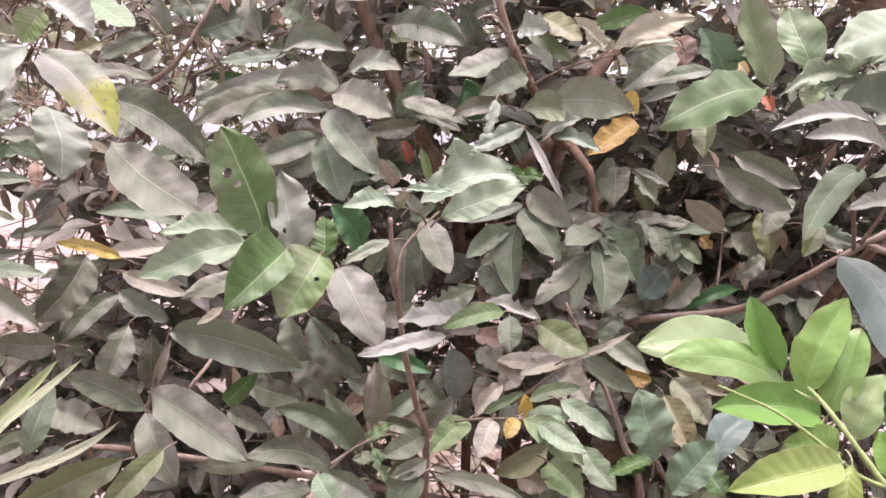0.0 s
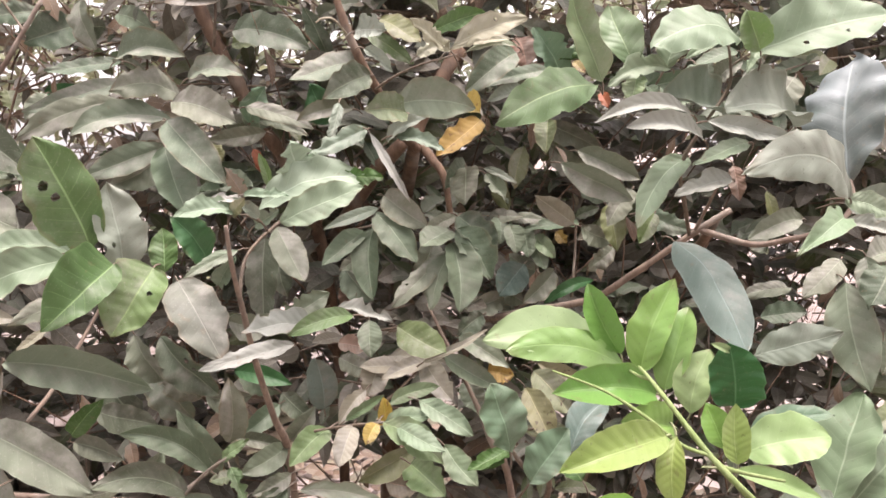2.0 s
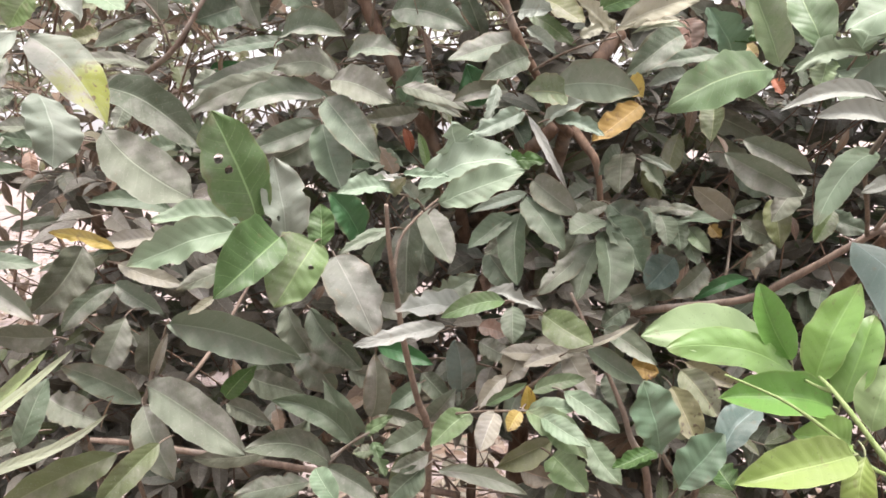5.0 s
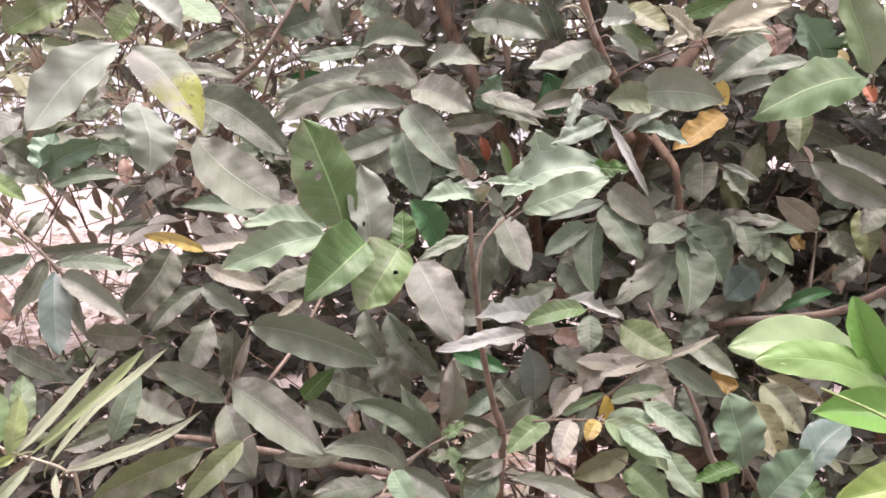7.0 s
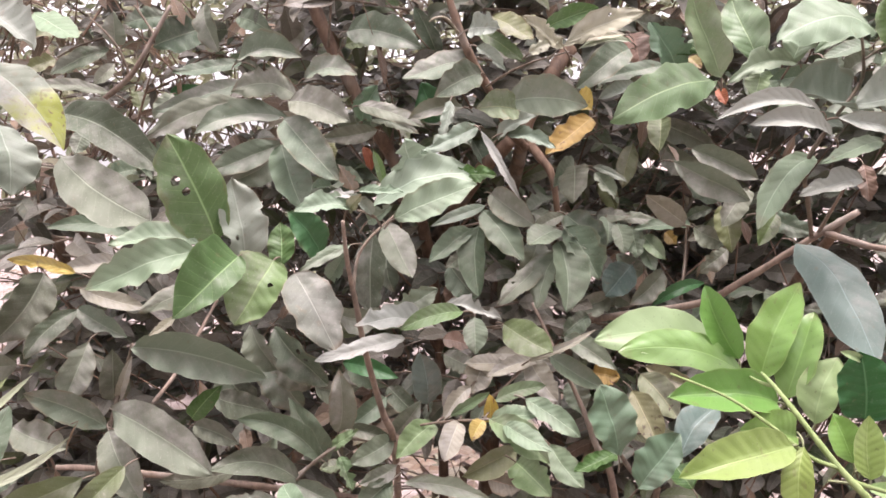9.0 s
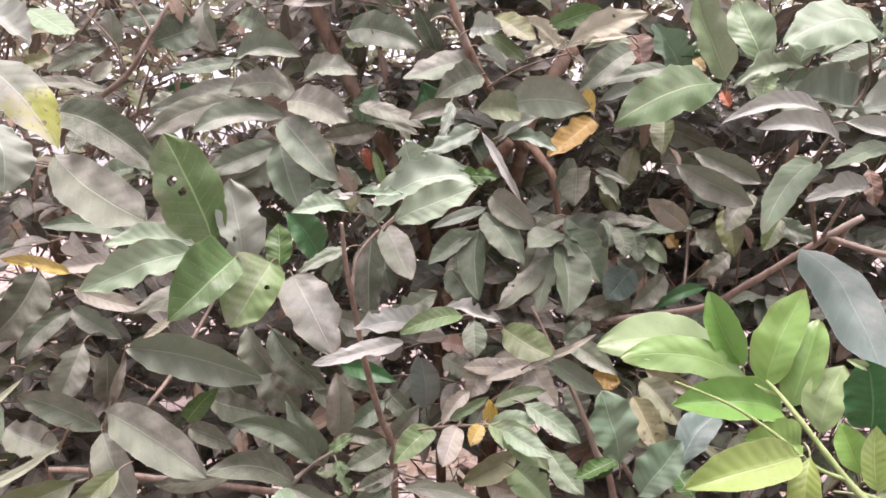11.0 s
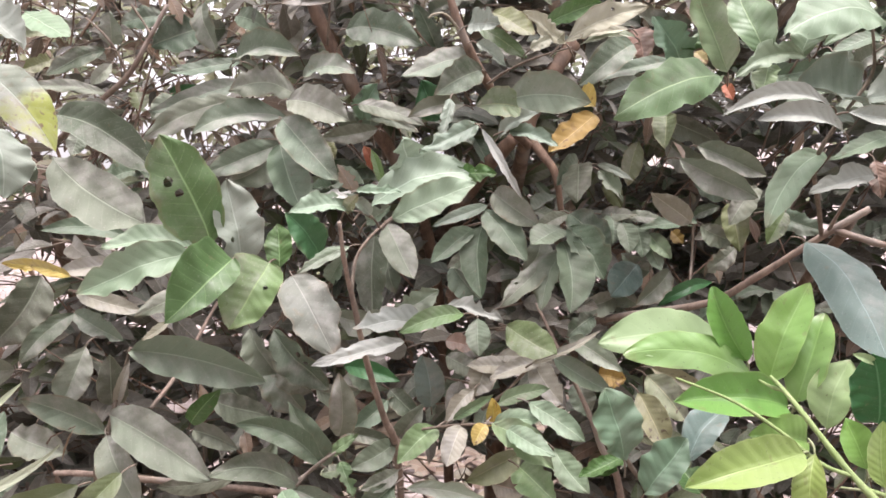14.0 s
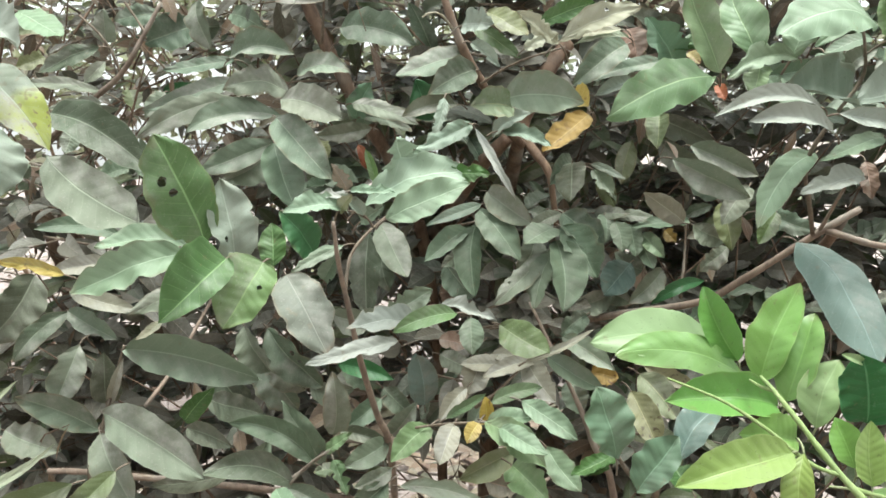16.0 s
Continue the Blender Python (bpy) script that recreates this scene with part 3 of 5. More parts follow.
branch(young_bush, "stem", [(0.327, 0.660, 1.082), (0.324, 0.630, 1.080), (0.332, 0.600, 1.062), (0.351, 0.575, 1.030), (0.377, 0.560, 0.999), (0.437, 0.580, 0.939)], 0.0012, 0.0036, YOUNG_STEM)
branch(young_bush, "stalk", [(0.235, 0.630, 1.094), (0.272, 0.605, 1.081), (0.302, 0.590, 1.061), (0.329, 0.578, 1.038), (0.352, 0.574, 1.028)], 0.0009, 0.0021, YOUNG_STEM)
branch(young_bush, "stalk", [(0.359, 0.570, 1.019), (0.394, 0.590, 1.001), (0.444, 0.610, 0.980)], 0.0025, 0.0014, YOUNG_STEM)
branch(young_bush, "stalk", [(0.344, 0.740, 1.058), (0.327, 0.660, 1.073), (0.325, 0.630, 1.079)], 0.0011, 0.0019, YOUNG_STEM)
branch(shrub, "stem", [(-0.145, 1.320, 1.597), (-0.140, 1.310, 1.541), (-0.119, 1.300, 1.480), (-0.091, 1.300, 1.421), (-0.069, 1.310, 1.366), (-0.036, 1.330, 1.309), (-0.014, 1.360, 1.260), (0.032, 1.450, 1.119), (0.053, 1.600, 0.772), (0.039, 1.800, -0.029)], 0.0107, 0.0120, BARK)
branch(shrub, "twig", [(-0.104, 1.260, 1.556), (-0.108, 1.260, 1.504), (-0.116, 1.280, 1.464)], 0.0019, 0.0024, TWIG)
branch(shrub, "stem", [(0.066, 1.100, 1.537), (0.078, 1.100, 1.492), (0.091, 1.100, 1.450), (0.110, 1.110, 1.407), (0.137, 1.130, 1.364), (0.164, 1.180, 1.320), (0.194, 1.220, 1.291)], 0.0053, 0.0072, BARK)
branch(shrub, "branch", [(0.198, 1.240, 1.302), (0.216, 1.210, 1.274), (0.231, 1.190, 1.243), (0.242, 1.200, 1.165)], 0.0087, 0.0040, BARK)
branch(shrub, "branch", [(0.173, 1.240, 1.303), (0.154, 1.260, 1.282), (0.124, 1.320, 1.245), (0.055, 1.500, 1.123)], 0.0110, 0.0144, BARK)
branch(shrub, "branch", [(0.276, 1.260, 1.448), (0.256, 1.250, 1.425), (0.232, 1.240, 1.391), (0.203, 1.240, 1.342), (0.193, 1.240, 1.307)], 0.0121, 0.0138, BARK)
branch(shrub, "stem", [(0.193, 1.240, 1.307), (0.191, 1.550, 1.111), (0.169, 1.700, 0.734), (0.144, 1.850, 0.007)], 0.0110, 0.0274, BARK)
branch(shrub, "twig", [(0.046, 1.040, 1.459), (0.055, 1.040, 1.464), (0.070, 1.050, 1.464), (0.087, 1.090, 1.451)], 0.0012, 0.0016, CREAM_TWIG)
branch(shrub, "twig", [(0.124, 1.100, 1.377), (0.152, 1.080, 1.393), (0.185, 1.060, 1.405), (0.229, 1.030, 1.414)], 0.0020, 0.0011, TWIG)
branch(shrub, "twig", [(-0.352, 1.240, 1.529), (-0.385, 1.240, 1.478), (-0.426, 1.250, 1.426), (-0.499, 1.300, 1.388), (-0.654, 1.450, 1.326)], 0.0032, 0.0054, BARK_GREY)
branch(shrub, "twig", [(-0.474, 1.230, 1.512), (-0.449, 1.230, 1.486), (-0.436, 1.240, 1.461), (-0.428, 1.250, 1.427)], 0.0014, 0.0023, TWIG)
branch(shrub, "twig", [(-0.415, 1.260, 1.535), (-0.398, 1.260, 1.507), (-0.384, 1.250, 1.486)], 0.0019, 0.0018, TWIG)
branch(narrow_bush, "stem", [(-0.60, 0.80, 0.95), (-0.575, 0.79, 0.946), (-0.528, 0.78, 0.94), (-0.497, 0.77, 0.934), (-0.49, 0.78, 0.90), (-0.50, 0.85, 0.5), (-0.5, 0.9, -0.04)], 0.0012, 0.0022, CREAM_TWIG)

# ---- leaves that stand out one by one ----
leaf(shrub, "pale", (-0.492, 0.930, 1.413), (-0.587, 0.880, 1.306), 0.065, turn=24, fold=.12, rag=0, bow=.05, early=1.1, full=2.6)
leaf(shrub, "yeltip", (-0.456, 0.890, 1.401), (-0.368, 0.870, 1.304), 0.057, turn=10, rag=0, early=.9, full=2.6)
leaf(shrub, "pale", (-0.496, 0.970, 1.344), (-0.469, 0.940, 1.252), 0.069, turn=22, rag=.12, fold=.3)
leaf(shrub, "dusty", (-0.449, 1.050, 1.356), (-0.306, 1.000, 1.275), 0.051, turn=10, bow=-.06, rag=0)
leaf(shrub, "dusty", (-0.400, 0.930, 1.300), (-0.276, 0.870, 1.221), 0.059, turn=-6, fold=.1, rag=0, early=1.25, full=3.0)
leaf(shrub, "limegreen", (-0.441, 0.870, 1.443), (-0.462, 0.860, 1.407), 0.030, turn=20, rag=0, full=3)
leaf(shrub, "chalk", (-0.431, 0.860, 1.451), (-0.375, 0.840, 1.410), 0.039, turn=34, rag=.15)
leaf(shrub, "palegreen", (-0.410, 0.920, 1.462), (-0.345, 0.880, 1.426), 0.032, turn=28, rag=0)
leaf(shrub, "oliveg", (-0.598, 1.000, 1.481), (-0.661, 0.960, 1.434), 0.051, turn=20)
leaf(shrub, "chalk", (-0.647, 0.960, 1.329), (-0.683, 0.930, 1.294), 0.024, turn=34)
leaf(shrub, "bluegreen", (-0.679, 1.060, 1.243), (-0.572, 1.020, 1.296), 0.039, turn=24)
leaf(shrub, "bluegreen", (-0.674, 1.030, 1.257), (-0.665, 1.060, 1.307), 0.039, turn=34)
leaf(shrub, "dusty", (-0.702, 1.070, 1.251), (-0.723, 1.030, 1.290), 0.041, turn=20)
leaf(shrub, "dusty", (-0.682, 1.060, 1.243), (-0.734, 1.030, 1.259), 0.028, turn=8)
leaf(shrub, "dustygreen", (-0.582, 1.080, 1.247), (-0.672, 1.050, 1.232), 0.020, turn=20)
leaf(shrub, "limegreen", (-0.724, 1.000, 1.250), (-0.662, 0.980, 1.216), 0.026, turn=14)
leaf(shrub, "dusty", (-0.581, 1.060, 1.396), (-0.598, 1.040, 1.341), 0.031, turn=20)
leaf(shrub, "dusty", (-0.599, 1.100, 1.351), (-0.637, 1.070, 1.326), 0.029, turn=28)
leaf(shrub, "pink", (-0.584, 1.100, 1.271), (-0.579, 1.090, 1.233), 0.019, turn=10)
leaf(shrub, "dustygreen", (-0.336, 0.980, 1.192), (-0.430, 0.940, 1.213), 0.023, turn=10, bow=.1, rag=0)
leaf(shrub, "palegreen", (-0.213, 0.830, 1.198), (-0.299, 0.800, 1.204), 0.027, turn=34, rag=.12, bow=.06)
leaf(shrub, "palegreen", (-0.207, 0.800, 1.195), (-0.305, 0.750, 1.166), 0.035, turn=22, rag=.2, fold=.18, early=.9)
leaf(shrub, "yellow", (-0.418, 0.980, 1.151), (-0.486, 0.950, 1.175), 0.018, turn=4, rag=.35)
leaf(shrub, "buff", (-0.399, 1.080, 1.151), (-0.464, 1.040, 1.146), 0.025, turn=14)
leaf(shrub, "buff", (-0.450, 1.060, 1.117), (-0.346, 1.020, 1.093), 0.026, turn=10)
leaf(shrub, "dusty", (-0.258, 1.030, 1.122), (-0.344, 0.980, 1.095), 0.030, turn=14)
leaf(shrub, "dusty", (-0.465, 1.080, 1.085), (-0.384, 1.040, 1.050), 0.030, turn=6)
leaf(shrub, "dusty", (-0.465, 1.080, 1.084), (-0.522, 1.030, 1.028), 0.030, turn=0, bow=.08)
leaf(shrub, "dusty", (-0.548, 1.160, 1.127), (-0.606, 1.110, 1.035), 0.061, turn=-18, rag=0)
leaf(shrub, "bluegrey", (-0.687, 1.070, 1.106), (-0.658, 1.020, 0.993), 0.043, turn=-4, rag=0, early=1.1)
leaf(shrub, "dusty", (-0.705, 1.080, 1.123), (-0.738, 1.040, 1.045), 0.032, turn=4)
leaf(shrub, "dusty", (-0.674, 1.070, 1.098), (-0.556, 1.030, 1.043), 0.035, turn=2)
leaf(shrub, "dustygreen", (-0.689, 1.080, 1.116), (-0.554, 1.050, 1.116), 0.025, turn=12)
leaf(shrub, "dusty", (-0.796, 1.200, 1.115), (-0.641, 1.160, 1.135), 0.026, turn=4)
leaf(shrub, "dusty", (-0.741, 1.100, 1.125), (-0.793, 1.070, 1.108), 0.029, turn=-12)
leaf(shrub, "dusty", (-0.675, 1.090, 1.082), (-0.639, 1.060, 1.012), 0.019, turn=-20)
leaf(shrub, "brown", (-0.835, 1.120, 1.071), (-0.776, 1.100, 1.024), 0.035, turn=-14)
leaf(shrub, "orange", (-0.866, 1.160, 1.022), (-0.847, 1.150, 0.983), 0.018, turn=0)
leaf(shrub, "dusty", (-0.807, 1.120, 0.971), (-0.693, 1.090, 0.934), 0.035, turn=-16)
leaf(shrub, "dusty", (-0.603, 1.160, 0.987), (-0.685, 1.130, 0.997), 0.045, turn=-18)
leaf(shrub, "dusty", (-0.464, 1.100, 1.032), (-0.489, 1.060, 0.957), 0.047, turn=4, rag=.1, early=1.15)
leaf(shrub, "dusty", (-0.444, 1.120, 0.940), (-0.422, 1.080, 1.025), 0.040, turn=-10, rag=0)
leaf(shrub, "buff", (-0.429, 1.100, 0.943), (-0.396, 1.080, 1.014), 0.015, turn=4)
leaf(shrub, "dustygreen", (-0.401, 1.100, 1.022), (-0.197, 1.050, 0.983), 0.061, turn=-14, bow=-.05, rag=0, fold=.12, early=.95)
leaf(shrub, "dusty", (-0.435, 1.070, 0.914), (-0.528, 1.030, 0.980), 0.043, turn=-6, rag=0)
leaf(shrub, "dusty", (-0.409, 1.030, 0.952), (-0.254, 0.950, 0.886), 0.059, turn=-8, rag=0, fold=.45, bow=-.04)
leaf(shrub, "dusty", (-0.425, 1.050, 0.915), (-0.367, 1.000, 0.829), 0.048, turn=-8, rag=0)
leaf(narrow_bush, "willow", (-0.532, 0.740, 0.967), (-0.453, 0.770, 1.060), 0.012, turn=24, bow=.02, sag=.01, rag=0, fold=.3)
leaf(narrow_bush, "reed", (-0.510, 0.730, 0.970), (-0.399, 0.770, 1.076), 0.011, turn=26, bow=.02, sag=.01, rag=0, fold=.3, early=1.2)
leaf(narrow_bush, "willow", (-0.483, 0.720, 0.966), (-0.369, 0.760, 1.080), 0.009, turn=28, bow=-.05, sag=.01, rag=0, fold=.3)
leaf(narrow_bush, "willow", (-0.486, 0.750, 0.945), (-0.309, 0.700, 1.035), 0.010, turn=28, bow=.05, sag=.03, rag=0, fold=.3)
leaf(narrow_bush, "willow", (-0.545, 0.780, 0.937), (-0.585, 0.760, 0.891), 0.014, turn=-8, rag=0)
leaf(narrow_bush, "willow", (-0.510, 0.770, 0.931), (-0.497, 0.750, 0.910), 0.008, turn=0)
leaf(narrow_bush, "lime", (-0.561, 0.780, 0.947), (-0.584, 0.760, 0.939), 0.011, turn=-8)
leaf(narrow_bush, "reed", (-0.572, 0.780, 0.946), (-0.567, 0.800, 1.010), 0.022, turn=-8, rag=0, fold=.3)
leaf(narrow_bush, "lightgreen", (-0.590, 0.840, 0.959), (-0.603, 0.860, 1.014), 0.029, turn=-4)
leaf(narrow_bush, "lightgreen", (-0.609, 0.810, 0.944), (-0.628, 0.840, 1.000), 0.030, turn=-10)
leaf(shrub, "dustygreen", (-0.505, 0.880, 0.925), (-0.485, 0.920, 0.999), 0.030, turn=-8, fold=.4, rag=0)
leaf(shrub, "oliveg", (-0.397, 0.900, 0.909), (-0.514, 0.830, 0.865), 0.049, turn=-20, bow=.06, rag=0, fold=.12)
leaf(shrub, "oliveg", (-0.357, 0.930, 0.910), (-0.418, 0.880, 0.850), 0.033, turn=2, rag=0)
leaf(shrub, "dusty", (-0.562, 1.000, 0.895), (-0.628, 0.970, 0.873), 0.022, turn=2)
leaf(shrub, "dusty", (-0.509, 0.980, 0.894), (-0.544, 0.960, 0.869), 0.021, turn=6)
leaf(shrub, "dusty", (-0.354, 1.420, 1.522), (-0.423, 1.360, 1.487), 0.059, turn=14)
leaf(shrub, "dusty", (-0.252, 1.260, 1.441), (-0.352, 1.220, 1.425), 0.023, turn=24)
leaf(shrub, "dusty", (-0.251, 1.220, 1.435), (-0.141, 1.170, 1.435), 0.041, turn=30, bow=-.1)
leaf(shrub, "dusty", (-0.157, 1.200, 1.379), (-0.245, 1.150, 1.388), 0.042, turn=30, bow=.16)
leaf(shrub, "dusty", (-0.245, 1.250, 1.410), (-0.381, 1.200, 1.365), 0.029, turn=20)
leaf(shrub, "dusty", (-0.251, 1.240, 1.381), (-0.385, 1.180, 1.324), 0.040, turn=12)
leaf(shrub, "dusty", (-0.173, 1.200, 1.347), (-0.304, 1.150, 1.328), 0.041, turn=26, bow=.08)
leaf(shrub, "dusty", (-0.160, 1.140, 1.369), (-0.069, 1.100, 1.335), 0.049, turn=14, rag=0, bow=-.05)
leaf(shrub, "dusty", (-0.170, 1.140, 1.344), (-0.088, 1.080, 1.252), 0.052, turn=6, rag=0)
leaf(shrub, "dustygreen", (-0.177, 1.150, 1.307), (-0.143, 1.100, 1.215), 0.053, turn=10, rag=0)
leaf(shrub, "dusty", (-0.178, 1.170, 1.309), (-0.281, 1.120, 1.270), 0.038, turn=14, rag=0)
leaf(shrub, "dusty", (-0.190, 1.200, 1.299), (-0.258, 1.160, 1.255), 0.044, turn=-16)
leaf(shrub, "dusty", (-0.140, 1.170, 1.404), (-0.058, 1.130, 1.402), 0.036, turn=26, bow=-.08)
leaf(shrub, "dusty", (-0.076, 1.200, 1.475), (0.036, 1.150, 1.440), 0.050, turn=20, bow=-.06)
leaf(shrub, "oliveg", (-0.084, 1.240, 1.461), (-0.030, 1.220, 1.466), 0.025, turn=24)
leaf(shrub, "dustygreen", (-0.047, 1.200, 1.328), (-0.053, 1.180, 1.387), 0.047, turn=0, rag=.2)
leaf(shrub, "dusty", (-0.060, 1.140, 1.359), (0.036, 1.090, 1.323), 0.026, turn=10, rag=.15)
leaf(shrub, "green", (-0.201, 0.850, 1.199), (-0.230, 0.800, 1.316), 0.066, turn=14, holes=2, rag=.05, fold=.2, sag=.07, lop=-.12, early=.95, full=3.2)
leaf(shrub, "pale", (-0.173, 0.870, 1.165), (-0.182, 0.860, 1.268), 0.052, turn=20, holes=1, rag=.25, early=1.1)
leaf(shrub, "green", (-0.163, 0.790, 1.188), (-0.212, 0.720, 1.140), 0.050, turn=8, fold=.3, sag=.14, lop=.25, rag=0, early=.72, full=2.6)
leaf(shrub, "limegreen", (-0.135, 0.830, 1.177), (-0.170, 0.780, 1.118), 0.054, turn=10, fold=.3, sag=.14, lop=.1, holes=1, rag=0, full=3.0, early=.8)
leaf(shrub, "green", (-0.149, 0.950, 1.155), (-0.152, 0.970, 1.207), 0.035, turn=10, rag=0)
leaf(shrub, "darkgreen", (-0.111, 1.020, 1.159), (-0.143, 0.980, 1.220), 0.045, turn=14, rag=.1)
leaf(shrub, "dustygreen", (-0.068, 1.000, 1.171), (-0.131, 0.960, 1.145), 0.017, turn=24, rag=.4)
leaf(shrub, "dustygreen", (-0.102, 1.050, 1.119), (-0.074, 1.020, 1.161), 0.024, turn=4)
leaf(shrub, "greydust", (-0.121, 0.880, 1.154), (-0.071, 0.820, 1.075), 0.055, turn=4, rag=.1, fold=.14, early=.95, full=3.0)
leaf(shrub, "cream", (-0.232, 0.790, 1.127), (-0.254, 0.770, 1.113), 0.009, turn=24)
leaf(shrub, "dusty", (-0.233, 1.120, 1.044), (-0.199, 1.120, 0.973), 0.037, turn=-34)
leaf(shrub, "dusty", (-0.198, 1.120, 1.039), (-0.124, 1.120, 0.947), 0.044, turn=-34, holes=2)
leaf(shrub, "dusty", (-0.205, 1.150, 0.989), (-0.155, 1.150, 0.933), 0.040, turn=-38)
leaf(shrub, "dusty", (-0.029, 1.170, 1.182), (0.010, 1.100, 1.108), 0.046, turn=8, rag=0)
leaf(shrub, "dustygreen", (-0.014, 1.030, 1.070), (0.044, 1.000, 1.109), 0.038, turn=14, rag=.5)
leaf(shrub, "ash", (0.030, 0.880, 1.090), (-0.052, 0.830, 1.100), 0.027, turn=34, rag=.45)
leaf(shrub, "ash", (0.003, 0.850, 1.080), (-0.093, 0.800, 1.071), 0.018, turn=30, rag=.35, bow=-.05)
leaf(shrub, "lightgreen", (0.070, 0.860, 1.106), (-0.001, 0.820, 1.097), 0.021, turn=14, fold=.4, rag=0)
leaf(shrub, "ash", (0.051, 0.950, 1.097), (0.118, 0.900, 1.087), 0.020, turn=30, rag=.7)
leaf(shrub, "dusty", (-0.103, 1.050, 0.900), (-0.093, 1.010, 1.003), 0.037, turn=-6, rag=0)
leaf(shrub, "dustygreen", (-0.120, 1.060, 0.855), (-0.163, 1.010, 0.964), 0.039, turn=-6, rag=0)
leaf(shrub, "dustygreen", (-0.124, 1.000, 0.880), (-0.219, 0.950, 0.959), 0.034, turn=0, bow=.12, rag=0)
leaf(shrub, "dustygreen", (-0.223, 1.080, 0.846), (-0.193, 1.060, 0.895), 0.030, turn=-10)
leaf(shrub, "green", (-0.321, 1.090, 0.914), (-0.266, 1.060, 0.972), 0.029, turn=-8, rag=0)
leaf(shrub, "dusty", (-0.298, 1.140, 0.929), (-0.203, 1.100, 0.914), 0.042, turn=-16)
leaf(shrub, "dusty", (-0.322, 1.100, 0.900), (-0.248, 1.070, 0.879), 0.031, turn=-6)
leaf(shrub, "pink", (-0.261, 1.150, 0.874), (-0.252, 1.130, 0.841), 0.021, turn=-4)
leaf(shrub, "dusty", (-0.154, 1.000, 0.851), (-0.258, 0.950, 0.892), 0.038, turn=6, bow=.14, rag=0)
leaf(shrub, "dusty", (-0.245, 1.030, 0.856), (-0.339, 0.990, 0.864), 0.027, turn=-2)
leaf(shrub, "dusty", (-0.180, 0.980, 0.836), (-0.271, 0.940, 0.834), 0.033, turn=0)
leaf(shrub, "palegreen", (-0.133, 0.910, 0.843), (-0.163, 0.940, 0.873), 0.030, turn=0, rag=0)
leaf(shrub, "dusty", (-0.163, 1.000, 0.849), (-0.090, 0.970, 0.817), 0.032, turn=-12)
leaf(shrub, "lightgreen", (-0.103, 0.970, 0.908), (-0.065, 0.950, 0.939), 0.018, turn=14, rag=.6)
leaf(shrub, "lightgreen", (-0.093, 0.970, 0.895), (-0.076, 0.950, 0.856), 0.021, turn=10, rag=.8)
leaf(shrub, "oliveg", (-0.091, 1.000, 0.870), (-0.122, 0.980, 0.875), 0.019, turn=0, rag=.4)
leaf(shrub, "dustygreen", (-0.026, 1.040, 0.890), (-0.085, 1.000, 0.873), 0.034, turn=0)
leaf(shrub, "dusty", (-0.023, 1.060, 0.842), (-0.076, 1.030, 0.828), 0.026, turn=-2)
leaf(shrub, "dustygreen", (-0.030, 1.040, 0.828), (-0.078, 1.010, 0.794), 0.039, turn=-10)
leaf(shrub, "dusty", (-0.095, 1.060, 0.900), (-0.021, 1.030, 0.889), 0.021, turn=6)
leaf(shrub, "dustygreen", (-0.037, 1.100, 0.931), (-0.092, 1.060, 0.901), 0.030, turn=0)
leaf(shrub, "dusty", (-0.024, 1.120, 0.869), (0.016, 1.080, 0.930), 0.033, turn=-2)
leaf(shrub, "lightgreen", (0.033, 0.980, 0.931), (-0.017, 0.940, 0.901), 0.035, turn=8, rag=0)
leaf(shrub, "bluegrey", (0.024, 1.220, 0.878), (0.015, 1.180, 0.975), 0.047, turn=0, rag=0)
leaf(shrub, "darkgreen", (-0.102, 1.140, 0.975), (-0.016, 1.100, 0.959), 0.028, turn=2)
leaf(shrub, "dusty", (0.112, 1.120, 1.421), (0.006, 1.070, 1.389), 0.038, turn=22)
leaf(shrub, "dusty", (0.117, 1.100, 1.396), (0.049, 1.060, 1.361), 0.041, turn=14)
leaf(shrub, "darkgreen", (0.058, 1.180, 1.335), (0.033, 1.150, 1.391), 0.047, turn=4, rag=.2)
leaf(shrub, "pale", (0.103, 1.000, 1.319), (0.030, 0.960, 1.290), 0.025, turn=16, rag=.4)
leaf(shrub, "pale", (0.070, 1.020, 1.354), (0.054, 1.000, 1.303), 0.017, turn=10, rag=.5)
leaf(shrub, "dusty", (0.090, 1.100, 1.350), (0.013, 1.060, 1.335), 0.025, turn=20, rag=.2)
leaf(shrub, "olive", (0.155, 1.000, 1.338), (0.100, 0.970, 1.340), 0.039, turn=14, rag=0, full=3.2)
leaf(shrub, "ash", (0.106, 0.980, 1.313), (0.151, 0.950, 1.224), 0.012, turn=8, rag=.3)
leaf(shrub, "pale", (0.131, 1.020, 1.302), (0.180, 0.990, 1.330), 0.024, turn=28, rag=.1)
leaf(shrub, "pale", (0.142, 1.000, 1.308), (0.199, 0.970, 1.287), 0.022, turn=24, rag=.4)
leaf(shrub, "dustygreen", (0.148, 1.050, 1.351), (0.247, 1.000, 1.341), 0.050, turn=16, rag=0, bow=-.04)
leaf(side_shrub, "yellow", (0.241, 1.045, 1.353), (0.257, 1.020, 1.336), 0.029, turn=20, rag=0)
leaf(side_shrub, "orange", (0.282, 1.140, 1.331), (0.207, 1.100, 1.280), 0.040, turn=16, rag=.05)
leaf(side_shrub, "lightgreen", (0.404, 0.980, 1.365), (0.246, 0.880, 1.316), 0.054, turn=20, fold=.2, rag=.1, bow=.03, full=2.6)
leaf(side_shrub, "olive", (0.367, 1.080, 1.324), (0.354, 1.050, 1.278), 0.033, turn=10)
leaf(side_shrub, "dusty", (0.339, 1.140, 1.428), (0.251, 1.100, 1.369), 0.040, turn=18)
